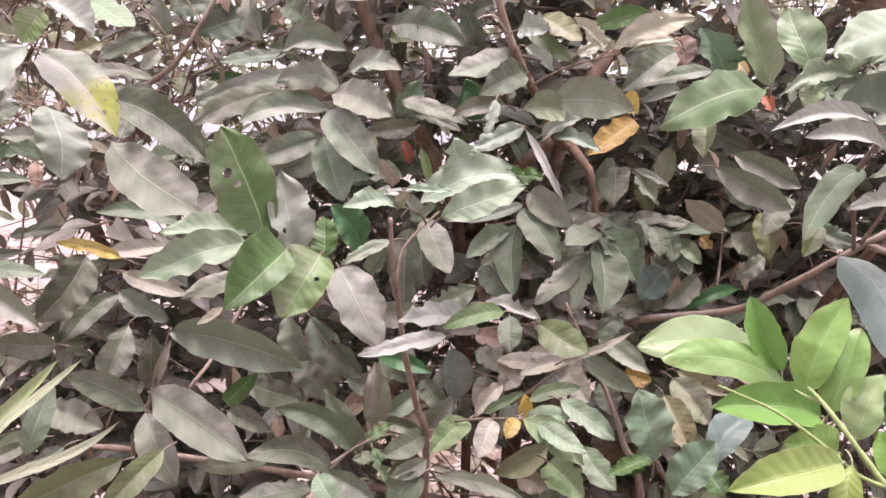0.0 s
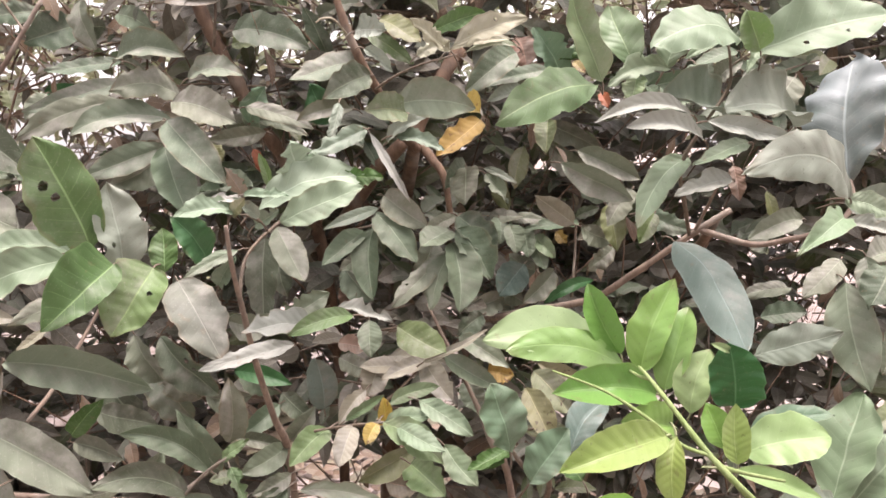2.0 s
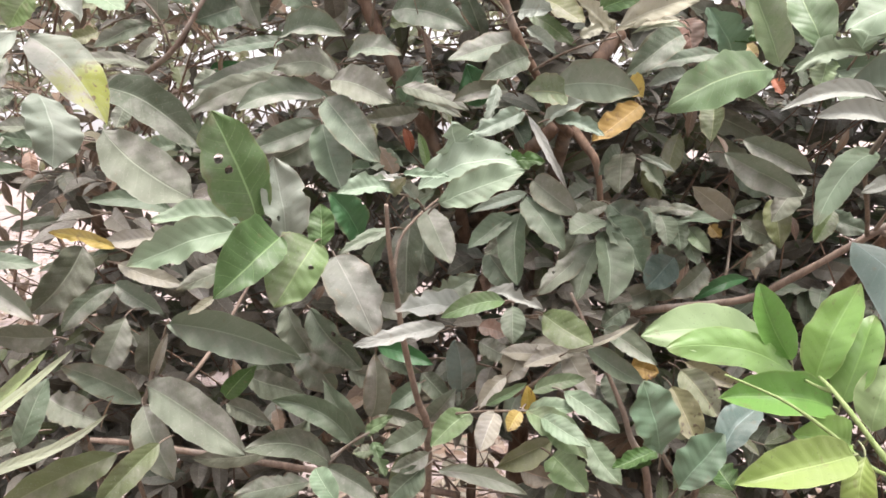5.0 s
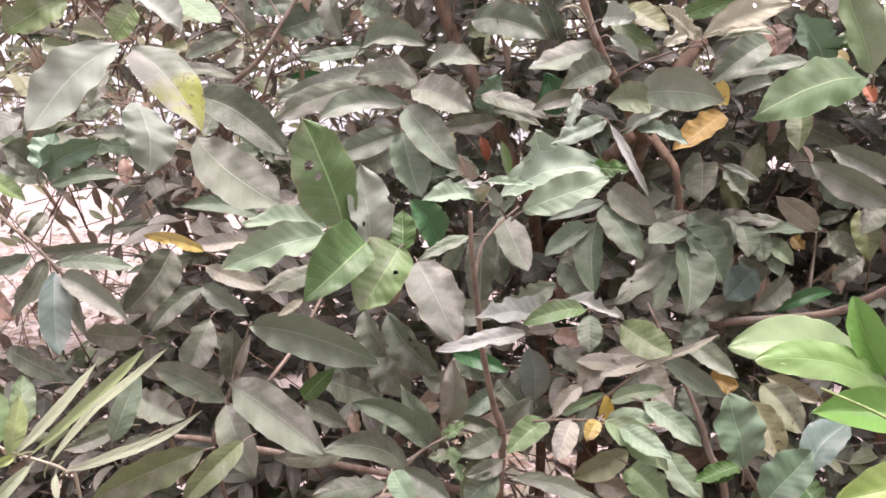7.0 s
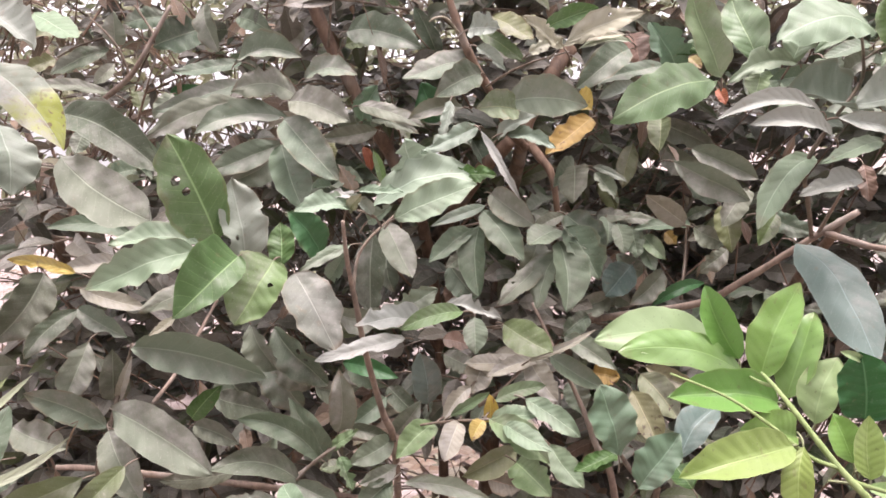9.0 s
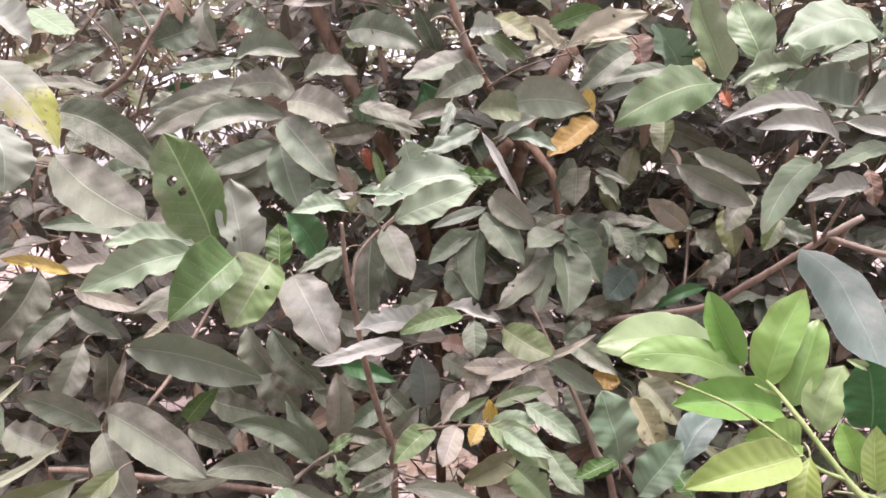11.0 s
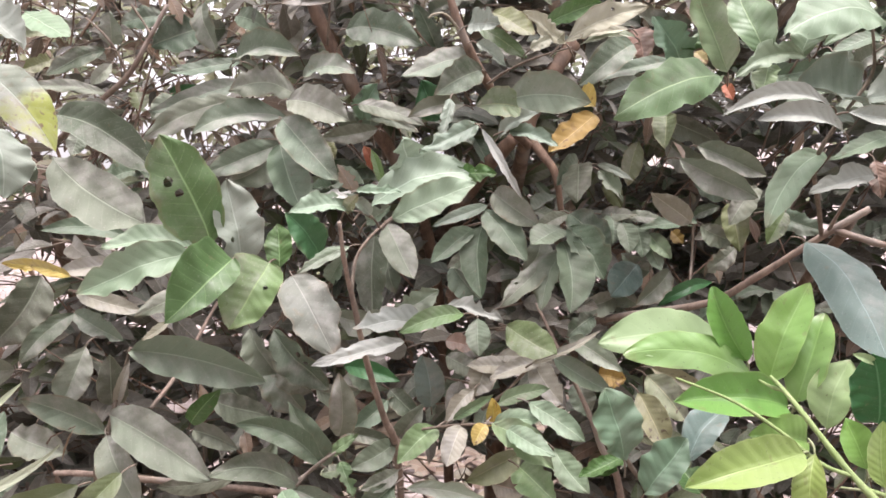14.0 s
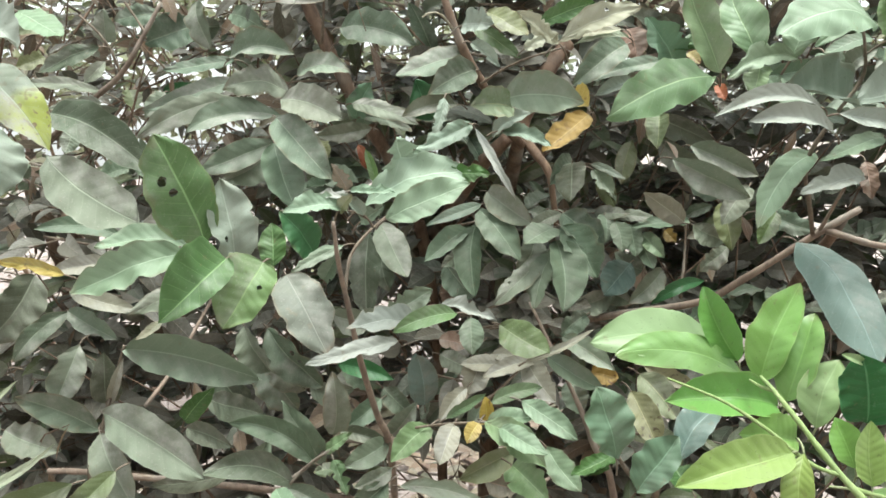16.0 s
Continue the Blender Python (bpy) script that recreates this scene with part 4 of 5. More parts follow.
leaf(side_shrub, "brown", (0.356, 1.200, 1.458), (0.364, 1.180, 1.408), 0.039, turn=14)
leaf(side_shrub, "cream", (0.223, 1.020, 1.422), (0.316, 0.980, 1.452), 0.031, turn=28, rag=.25, holes=1)
leaf(side_shrub, "cream", (0.216, 1.000, 1.415), (0.160, 0.970, 1.451), 0.023, turn=24, rag=.7)
leaf(side_shrub, "cream", (0.300, 1.020, 1.432), (0.215, 1.000, 1.416), 0.012, turn=34, rag=.5)
leaf(shrub, "olive", (0.132, 1.060, 1.466), (0.180, 1.020, 1.429), 0.033, turn=28)
leaf(shrub, "chalk", (0.094, 0.980, 1.438), (0.130, 0.950, 1.435), 0.033, turn=24, rag=.5)
leaf(shrub, "pale", (0.104, 0.980, 1.417), (0.137, 0.960, 1.385), 0.015, turn=20, rag=.6)
leaf(side_shrub, "bluegreen", (0.362, 1.000, 1.381), (0.321, 0.980, 1.440), 0.037, turn=26)
leaf(side_shrub, "dusty", (0.407, 1.180, 1.406), (0.280, 1.130, 1.378), 0.025, turn=22)
leaf(side_shrub, "pale", (0.354, 1.160, 1.375), (0.290, 1.130, 1.357), 0.018, turn=28)
leaf(side_shrub, "dusty", (0.459, 1.400, 1.330), (0.556, 1.370, 1.275), 0.048, turn=-16)
leaf(side_shrub, "dusty", (0.513, 1.400, 1.250), (0.603, 1.370, 1.190), 0.050, turn=-14)
leaf(side_shrub, "dusty", (0.257, 1.140, 1.261), (0.246, 1.100, 1.208), 0.044, turn=14, rag=0)
leaf(side_shrub, "pale", (0.284, 1.140, 1.259), (0.325, 1.100, 1.236), 0.011, turn=18)
leaf(side_shrub, "dustygreen", (0.287, 1.140, 1.250), (0.311, 1.100, 1.206), 0.023, turn=12, rag=.7)
leaf(side_shrub, "dusty", (0.264, 1.160, 1.260), (0.220, 1.120, 1.232), 0.030, turn=10)
leaf(shrub, "dusty", (0.136, 1.200, 1.221), (0.197, 1.150, 1.173), 0.044, turn=0, rag=0)
leaf(shrub, "dustygreen", (0.121, 1.200, 1.195), (0.176, 1.140, 1.120), 0.050, turn=22, rag=0)
leaf(shrub, "dustygreen", (0.117, 1.200, 1.171), (0.108, 1.140, 1.068), 0.040, turn=20, rag=0)
leaf(shrub, "dustygreen", (0.105, 1.200, 1.165), (0.034, 1.150, 1.123), 0.031, turn=22, rag=0)
leaf(shrub, "pale", (0.126, 1.200, 1.202), (0.038, 1.160, 1.176), 0.019, turn=18)
leaf(shrub, "dusty", (0.103, 1.220, 1.137), (0.060, 1.200, 1.106), 0.025, turn=0)
leaf(side_shrub, "dustygreen", (0.229, 1.130, 1.149), (0.227, 1.070, 1.054), 0.050, turn=22, rag=0)
leaf(side_shrub, "dusty", (0.220, 1.140, 1.136), (0.131, 1.090, 1.066), 0.033, turn=14, rag=.35, holes=1)
leaf(side_shrub, "dustygreen", (0.226, 1.130, 1.133), (0.189, 1.090, 1.056), 0.037, turn=24, rag=.25)
leaf(side_shrub, "dustygreen", (0.239, 1.140, 1.168), (0.282, 1.100, 1.095), 0.047, turn=24, rag=.35)
leaf(side_shrub, "dustygreen", (0.227, 1.140, 1.168), (0.179, 1.100, 1.150), 0.040, turn=24, rag=0, full=3)
leaf(side_shrub, "dusty", (0.245, 1.160, 1.187), (0.295, 1.120, 1.129), 0.050, turn=12, rag=.2)
leaf(side_shrub, "dusty", (0.246, 1.180, 1.185), (0.189, 1.150, 1.165), 0.022, turn=12)
leaf(side_shrub, "dustygreen", (0.349, 1.260, 1.160), (0.353, 1.230, 1.113), 0.031, turn=20, rag=0)
leaf(side_shrub, "dustygreen", (0.370, 1.260, 1.155), (0.375, 1.230, 1.106), 0.031, turn=20, rag=.2)
leaf(side_shrub, "dustygreen", (0.385, 1.260, 1.130), (0.401, 1.220, 1.085), 0.025, turn=18)
leaf(side_shrub, "lightgreen", (0.393, 1.260, 1.139), (0.418, 1.220, 1.103), 0.027, turn=10, rag=0)
leaf(side_shrub, "dustygreen", (0.337, 1.280, 1.169), (0.331, 1.250, 1.128), 0.036, turn=16)
leaf(side_shrub, "dusty", (0.349, 1.280, 1.166), (0.413, 1.250, 1.165), 0.022, turn=20)
leaf(side_shrub, "dustygreen", (0.475, 1.270, 1.155), (0.372, 1.240, 1.154), 0.024, turn=30)
leaf(side_shrub, "buff", (0.451, 1.220, 1.158), (0.373, 1.180, 1.212), 0.036, turn=6)
leaf(side_shrub, "dusty", (0.463, 1.250, 1.166), (0.495, 1.220, 1.184), 0.019, turn=12)
leaf(side_shrub, "buff", (0.464, 1.250, 1.129), (0.514, 1.220, 1.140), 0.017, turn=18)
leaf(side_shrub, "bluegrey", (0.379, 1.280, 1.087), (0.326, 1.250, 1.041), 0.052, turn=12, rag=0)
leaf(side_shrub, "dusty", (0.429, 1.270, 1.075), (0.365, 1.240, 1.027), 0.039, turn=-12)
leaf(side_shrub, "dusty", (0.341, 1.280, 1.035), (0.266, 1.250, 1.022), 0.040, turn=-12)
leaf(side_shrub, "darkgreen", (0.511, 1.300, 1.047), (0.409, 1.270, 1.016), 0.022, turn=12)
leaf(side_shrub, "olive", (0.500, 1.200, 1.189), (0.502, 1.160, 1.118), 0.039, turn=4)
leaf(shrub, "dustygreen", (0.100, 1.120, 1.042), (0.098, 1.090, 0.993), 0.035, turn=4, rag=0)
leaf(shrub, "pink", (0.053, 1.200, 0.991), (0.099, 1.180, 0.983), 0.030, turn=10)
leaf(shrub, "oliveg", (0.136, 1.050, 1.046), (0.195, 1.000, 1.016), 0.048, turn=8, rag=0, full=2.7)
leaf(shrub, "buff", (0.174, 1.080, 0.983), (0.265, 1.040, 1.037), 0.011, turn=24, bow=.1)
leaf(side_shrub, "buff", (0.234, 1.120, 1.007), (0.300, 1.070, 0.967), 0.033, turn=8)
leaf(side_shrub, "orange", (0.289, 1.180, 0.932), (0.327, 1.160, 0.927), 0.040, turn=6, full=3)
leaf(shrub, "buff", (0.115, 1.140, 0.971), (0.091, 1.110, 0.928), 0.042, turn=4)
leaf(shrub, "buff", (0.192, 1.120, 0.972), (0.111, 1.080, 0.962), 0.026, turn=14)
leaf(shrub, "buff", (0.181, 1.120, 0.972), (0.214, 1.070, 0.924), 0.041, turn=6)
leaf(side_shrub, "dustygreen", (0.211, 1.120, 0.978), (0.286, 1.080, 0.936), 0.031, turn=10)
leaf(side_shrub, "dusty", (0.255, 1.160, 0.927), (0.260, 1.130, 0.882), 0.041, turn=-4)
leaf(shrub, "buff", (0.158, 1.160, 0.954), (0.081, 1.120, 0.971), 0.029, turn=14)
leaf(shrub, "lightgreen", (0.116, 0.990, 0.957), (0.178, 0.950, 0.987), 0.020, turn=14, rag=0)
leaf(shrub, "yellow", (0.107, 0.970, 0.934), (0.105, 0.950, 0.978), 0.020, turn=8, rag=0, full=3)
leaf(shrub, "yellow", (0.095, 0.930, 0.951), (0.078, 0.910, 0.933), 0.019, turn=10, rag=0)
leaf(shrub, "palegreen", (0.107, 0.950, 0.946), (0.165, 0.920, 0.959), 0.026, turn=14, rag=0)
leaf(shrub, "palegreen", (0.150, 0.940, 0.973), (0.210, 0.890, 0.939), 0.029, turn=8, rag=.15)
leaf(shrub, "lightgreen", (0.102, 0.930, 0.952), (0.169, 0.870, 0.916), 0.038, turn=10, rag=.08, fold=.3)
leaf(shrub, "palegreen", (0.119, 0.915, 0.951), (0.170, 0.860, 0.935), 0.028, turn=10, rag=.1, fold=.4)
leaf(shrub, "lightgreen", (0.134, 0.920, 0.898), (0.170, 0.870, 0.874), 0.046, turn=4, rag=.25)
leaf(shrub, "palegreen", (0.182, 0.950, 0.907), (0.215, 0.900, 0.869), 0.035, turn=4, rag=.1)
leaf(shrub, "buff", (0.065, 0.950, 0.943), (0.044, 0.910, 0.907), 0.029, turn=4, rag=0)
leaf(side_shrub, "bluegreen", (0.247, 0.855, 0.929), (0.225, 0.850, 1.016), 0.052, turn=24, rag=.06, early=1.2, full=3)
leaf(side_shrub, "spotted", (0.354, 1.140, 0.938), (0.396, 1.090, 0.882), 0.045, turn=6, rag=0)
leaf(side_shrub, "spotted", (0.333, 1.110, 0.922), (0.358, 1.060, 0.853), 0.041, turn=10, rag=0)
leaf(side_shrub, "spotted", (0.370, 1.170, 0.941), (0.437, 1.120, 0.919), 0.025, turn=14)
leaf(side_shrub, "green", (0.254, 0.900, 0.913), (0.199, 0.880, 0.900), 0.022, turn=18, rag=.3)
leaf(side_shrub, "green", (0.259, 0.910, 0.907), (0.220, 0.890, 0.893), 0.017, turn=10, rag=.3)
leaf(side_shrub, "bluegreen", (0.270, 0.855, 0.887), (0.317, 0.850, 0.954), 0.041, turn=24, rag=0)
leaf(side_shrub, "bluegrey", (0.369, 1.000, 0.860), (0.442, 1.050, 0.912), 0.043, turn=24, rag=0)
leaf(side_shrub, "green", (0.355, 0.910, 0.857), (0.340, 0.940, 0.882), 0.036, turn=10)
leaf(shrub, "olive", (0.153, 1.060, 0.860), (0.068, 1.020, 0.838), 0.038, turn=-16)
leaf(shrub, "brown", (0.113, 1.120, 0.788), (0.163, 1.100, 0.780), 0.035, turn=-10)
leaf(shrub, "buff", (-0.009, 0.970, 0.855), (0.104, 0.920, 0.847), 0.025, turn=6, bow=-.05)
leaf(shrub, "mint", (-0.028, 0.865, 1.230), (0.094, 0.850, 1.264), 0.040, turn=34, rag=.3, bow=-.06, fold=.1)
leaf(shrub, "palegreen", (-0.001, 0.820, 1.219), (0.087, 0.800, 1.253), 0.034, turn=28, rag=.06, fold=.22, bow=.02, full=2.5)
leaf(shrub, "mint", (0.017, 0.880, 1.258), (0.013, 0.850, 1.303), 0.039, turn=30, rag=.5, fold=.35)
leaf(shrub, "mint", (0.035, 0.890, 1.264), (0.035, 0.870, 1.291), 0.028, turn=20, rag=.5)
leaf(shrub, "green", (0.064, 0.860, 1.258), (0.111, 0.840, 1.261), 0.021, turn=14, rag=.5, fold=.3)
leaf(shrub, "mint", (-0.044, 0.840, 1.228), (-0.106, 0.800, 1.231), 0.022, turn=34, rag=.4, bow=.08, fold=.3)
leaf(shrub, "ash", (-0.040, 0.850, 1.241), (-0.076, 0.830, 1.244), 0.012, turn=34, rag=.5)
leaf(shrub, "olive", (-0.053, 0.840, 1.229), (-0.036, 0.820, 1.247), 0.014, turn=10, rag=.3)
leaf(shrub, "green", (-0.017, 0.920, 1.251), (-0.026, 0.900, 1.293), 0.011, turn=0, rag=0)
leaf(shrub, "mint", (-0.039, 0.840, 1.249), (0.009, 0.820, 1.247), 0.014, turn=34, rag=.4)
leaf(shrub, "pale", (-0.027, 0.850, 1.222), (-0.050, 0.830, 1.247), 0.013, turn=20, rag=.4)
leaf(shrub, "dustygreen", (-0.040, 0.950, 1.206), (-0.008, 0.920, 1.226), 0.019, turn=20, rag=.3)
leaf(shrub, "pink", (-0.075, 1.140, 1.234), (-0.090, 1.100, 1.275), 0.023, turn=14, rag=.5)
leaf(young_bush, "palelime", (0.366, 0.800, 1.044), (0.203, 0.780, 1.087), 0.043, turn=40, fold=.1, rag=0, bow=.06)
leaf(young_bush, "bright", (0.358, 0.775, 1.047), (0.223, 0.760, 1.079), 0.039, turn=10, fold=.1, rag=0, bow=.1)
leaf(young_bush, "bright", (0.370, 0.720, 1.033), (0.249, 0.680, 1.056), 0.042, turn=12, rag=0, full=2.6, bow=.04)
leaf(young_bush, "bright", (0.356, 0.780, 1.061), (0.323, 0.790, 1.139), 0.033, turn=8, rag=0, bow=-.05)
leaf(young_bush, "bright", (0.362, 0.740, 1.051), (0.405, 0.750, 1.146), 0.040, turn=14, rag=0, full=2.6)
leaf(young_bush, "bright", (0.384, 0.730, 1.033), (0.418, 0.745, 1.116), 0.041, turn=14, rag=0, full=2.6)
leaf(young_bush, "palelime", (0.398, 0.700, 1.017), (0.424, 0.710, 1.079), 0.036, turn=16, rag=0, fold=.15)
leaf(young_bush, "bright", (0.380, 0.700, 1.004), (0.316, 0.680, 1.022), 0.037, turn=18, rag=0)
leaf(young_bush, "palelime", (0.428, 0.675, 1.084), (0.403, 0.670, 1.096), 0.007, turn=20, rag=0)
leaf(side_shrub, "darkgreen", (0.434, 0.680, 1.027), (0.422, 0.670, 1.095), 0.049, turn=10, rag=0, full=3.4, early=1.0)
leaf(side_shrub, "bluegrey", (0.494, 0.940, 1.159), (0.517, 0.800, 1.044), 0.057, turn=26, rag=0, full=2.8, fold=.12)
leaf(side_shrub, "pale", (0.514, 0.780, 1.046), (0.594, 0.740, 1.077), 0.039, turn=20, rag=.1, fold=.35)
leaf(young_bush, "yellowgreen", (0.312, 0.570, 1.050), (0.209, 0.530, 1.046), 0.033, turn=12, rag=0, full=2.7, early=1.05)
leaf(young_bush, "lime", (0.321, 0.570, 1.049), (0.310, 0.550, 0.998), 0.024, turn=4, rag=0)
leaf(young_bush, "yellowgreen", (0.387, 0.590, 1.010), (0.390, 0.600, 1.061), 0.024, turn=10, rag=0)
leaf(young_bush, "palelime", (0.427, 0.650, 0.992), (0.504, 0.630, 1.008), 0.045, turn=26, rag=0, full=2.8, fold=.1)
leaf(side_shrub, "bluegreen", (0.475, 0.720, 0.985), (0.557, 0.700, 1.001), 0.022, turn=34, rag=0)
leaf(side_shrub, "palegreen", (0.584, 0.740, 0.875), (0.653, 0.780, 0.990), 0.062, turn=26, rag=0, fold=.14, early=1.1)
leaf(young_bush, "bright", (0.413, 0.660, 0.994), (0.398, 0.670, 1.038), 0.028, turn=10, rag=0)
leaf(young_bush, "palelime", (0.406, 0.630, 0.985), (0.482, 0.610, 0.959), 0.017, turn=30, rag=0)
leaf(side_shrub, "dustygreen", (0.669, 0.840, 1.110), (0.661, 0.780, 0.991), 0.058, turn=0, rag=0, fold=.15)
leaf(side_shrub, "dusty", (0.710, 0.860, 1.137), (0.703, 0.840, 1.083), 0.031, turn=0)
leaf(side_shrub, "dusty", (0.690, 0.880, 1.132), (0.619, 0.850, 1.093), 0.034, turn=0)
leaf(side_shrub, "dusty", (0.660, 0.940, 1.086), (0.574, 0.920, 1.084), 0.022, turn=8)
leaf(side_shrub, "green", (0.408, 1.000, 1.420), (0.355, 0.980, 1.400), 0.022, turn=14)
leaf(side_shrub, "lightgreen", (0.420, 1.000, 1.372), (0.365, 0.960, 1.485), 0.046, turn=28, rag=0)
leaf(side_shrub, "lightgreen", (0.399, 0.840, 1.374), (0.384, 0.880, 1.448), 0.039, turn=26, rag=0)
leaf(side_shrub, "palegreen", (0.537, 0.860, 1.405), (0.411, 0.820, 1.392), 0.054, turn=24, bow=.12, rag=0, fold=.1)
leaf(side_shrub, "palegreen", (0.445, 0.860, 1.374), (0.483, 0.880, 1.422), 0.033, turn=32, rag=0)
leaf(side_shrub, "limegreen", (0.563, 0.860, 1.391), (0.540, 0.850, 1.436), 0.035, turn=10, rag=0, full=3)
leaf(side_shrub, "palegreen", (0.568, 0.880, 1.392), (0.708, 0.830, 1.426), 0.070, turn=28, holes=2, rag=.06, full=2.6)
leaf(side_shrub, "palegreen", (0.576, 0.880, 1.393), (0.545, 0.860, 1.364), 0.016, turn=10, rag=.5)
leaf(side_shrub, "palegreen", (0.561, 0.900, 1.411), (0.474, 0.870, 1.384), 0.014, turn=28, bow=.08)
leaf(side_shrub, "dustygreen", (0.578, 0.940, 1.401), (0.510, 0.920, 1.382), 0.019, turn=30)
leaf(side_shrub, "dustygreen", (0.537, 0.970, 1.388), (0.537, 0.950, 1.350), 0.030, turn=14)
leaf(side_shrub, "palegreen", (0.451, 0.860, 1.372), (0.358, 0.820, 1.349), 0.025, turn=20, rag=.45, bow=.1)
leaf(side_shrub, "lightgreen", (0.404, 0.845, 1.365), (0.385, 0.820, 1.332), 0.027, turn=8, rag=.2)
leaf(side_shrub, "pale", (0.552, 0.920, 1.317), (0.448, 0.880, 1.343), 0.052, turn=46, rag=0)
leaf(side_shrub, "pale", (0.633, 0.900, 1.304), (0.516, 0.860, 1.324), 0.055, turn=46, rag=0, bow=.08)
leaf(side_shrub, "chalk", (0.451, 0.810, 1.317), (0.321, 0.760, 1.309), 0.016, turn=30, rag=0, bow=.06)
leaf(side_shrub, "chalk", (0.461, 0.800, 1.289), (0.355, 0.760, 1.304), 0.021, turn=30, rag=0, bow=.08)
leaf(side_shrub, "chalk", (0.466, 0.800, 1.309), (0.546, 0.770, 1.289), 0.018, turn=30, rag=.1)
leaf(side_shrub, "pale", (0.454, 0.890, 1.320), (0.505, 0.860, 1.300), 0.018, turn=46)
leaf(side_shrub, "pale", (0.625, 0.780, 1.219), (0.455, 0.710, 1.253), 0.051, turn=24, bow=.15, sag=.14, fold=.2, rag=.08)
leaf(side_shrub, "palegreen", (0.504, 0.920, 1.267), (0.410, 0.860, 1.188), 0.036, turn=4, rag=.1, bow=.08, fold=.35)
leaf(side_shrub, "chalk", (0.534, 0.870, 1.241), (0.446, 0.840, 1.226), 0.024, turn=30, rag=.25)
leaf(side_shrub, "palegreen", (0.561, 0.880, 1.284), (0.472, 0.850, 1.260), 0.023, turn=16, rag=.2)
leaf(side_shrub, "brown", (0.587, 0.960, 1.254), (0.585, 0.940, 1.208), 0.022, turn=10, fold=.4)
leaf(side_shrub, "limegreen", (0.458, 0.920, 1.199), (0.428, 0.900, 1.164), 0.023, turn=4)
leaf(side_shrub, "palegreen", (0.604, 0.760, 1.198), (0.497, 0.680, 1.174), 0.029, turn=14, rag=.3)
leaf(side_shrub, "chalk", (0.615, 0.780, 1.190), (0.659, 0.750, 1.178), 0.018, turn=30, rag=.3)
leaf(side_shrub, "palegreen", (0.635, 0.800, 1.216), (0.671, 0.770, 1.198), 0.027, turn=20)
leaf(side_shrub, "dusty", (0.682, 0.950, 1.178), (0.585, 0.920, 1.158), 0.032, turn=6)
leaf(side_shrub, "dusty", (0.405, 1.140, 1.262), (0.504, 1.100, 1.202), 0.042, turn=-14)
leaf(shrub, "dusty", (-0.457, 1.280, 1.477), (-0.445, 1.250, 1.524), 0.036, turn=10)
leaf(shrub, "oliveg", (-0.504, 1.200, 1.493), (-0.546, 1.160, 1.479), 0.028, turn=20)
leaf(shrub, "olive", (-0.565, 1.300, 1.461), (-0.598, 1.270, 1.443), 0.028, turn=14)
leaf(shrub, "buff", (-0.446, 1.240, 1.443), (-0.473, 1.220, 1.411), 0.021, turn=6, rag=0)
leaf(shrub, "dusty", (-0.479, 1.300, 1.402), (-0.582, 1.250, 1.418), 0.022, turn=20)
leaf(shrub, "dusty", (-0.466, 1.260, 1.383), (-0.530, 1.220, 1.374), 0.023, turn=14)
leaf(shrub, "dusty", (-0.486, 1.200, 1.339), (-0.494, 1.180, 1.304), 0.028, turn=4)
leaf(shrub, "dusty", (-0.574, 1.360, 1.395), (-0.470, 1.340, 1.378), 0.023, turn=-34)
leaf(shrub, "dusty", (-0.385, 1.320, 1.400), (-0.406, 1.280, 1.358), 0.031, turn=4)
leaf(shrub, "oliveg", (-0.491, 1.450, 1.418), (-0.476, 1.430, 1.381), 0.034, turn=10)
leaf(shrub, "darkgreen", (-0.446, 1.500, 1.418), (-0.361, 1.470, 1.418), 0.023, turn=4)
leaf(shrub, "dusty", (-0.332, 1.360, 1.551), (-0.308, 1.340, 1.469), 0.042, turn=-30)
leaf(shrub, "dusty", (-0.262, 1.360, 1.477), (-0.184, 1.340, 1.497), 0.042, turn=-30)
leaf(shrub, "dusty", (-0.301, 1.380, 1.512), (-0.343, 1.360, 1.518), 0.039, turn=-20)
leaf(shrub, "dusty", (-0.196, 1.320, 1.458), (-0.159, 1.300, 1.506), 0.037, turn=-8)
leaf(shrub, "dusty", (0.062, 1.300, 1.444), (0.027, 1.260, 1.520), 0.034, turn=-8)
leaf(shrub, "oliveg", (-0.001, 1.320, 1.541), (-0.058, 1.280, 1.522), 0.041, turn=14)
leaf(shrub, "oliveg", (0.113, 1.060, 1.448), (0.171, 1.030, 1.402), 0.023, turn=10, rag=.2)
leaf(shrub, "green", (0.207, 1.120, 1.456), (0.280, 1.080, 1.478), 0.029, turn=14)
leaf(shrub, "cream", (0.175, 1.020, 1.412), (0.215, 0.990, 1.426), 0.022, turn=24, rag=.6)
leaf(shrub, "bluegreen", (-0.058, 1.170, 1.339), (-0.030, 1.140, 1.388), 0.040, turn=10, rag=.3)
leaf(shrub, "dusty", (-0.046, 1.160, 1.340), (0.027, 1.130, 1.315), 0.020, turn=20)
leaf(shrub, "olive", (-0.122, 1.220, 1.316), (-0.105, 1.200, 1.283), 0.023, turn=6)
leaf(shrub, "buff", (0.089, 1.100, 0.942), (0.047, 1.070, 0.902), 0.026, turn=4)
leaf(shrub, "lightgreen", (0.055, 1.020, 0.926), (0.110, 1.000, 0.965), 0.014, turn=14)
leaf(shrub, "dusty", (-0.291, 1.160, 0.967), (-0.225, 1.140, 0.898), 0.063, turn=-26)
leaf(shrub, "dusty", (-0.237, 1.220, 0.966), (-0.176, 1.200, 0.885), 0.057, turn=-30)
leaf(shrub, "dusty", (-0.106, 1.150, 1.049), (-0.028, 1.120, 1.052), 0.036, turn=-24)
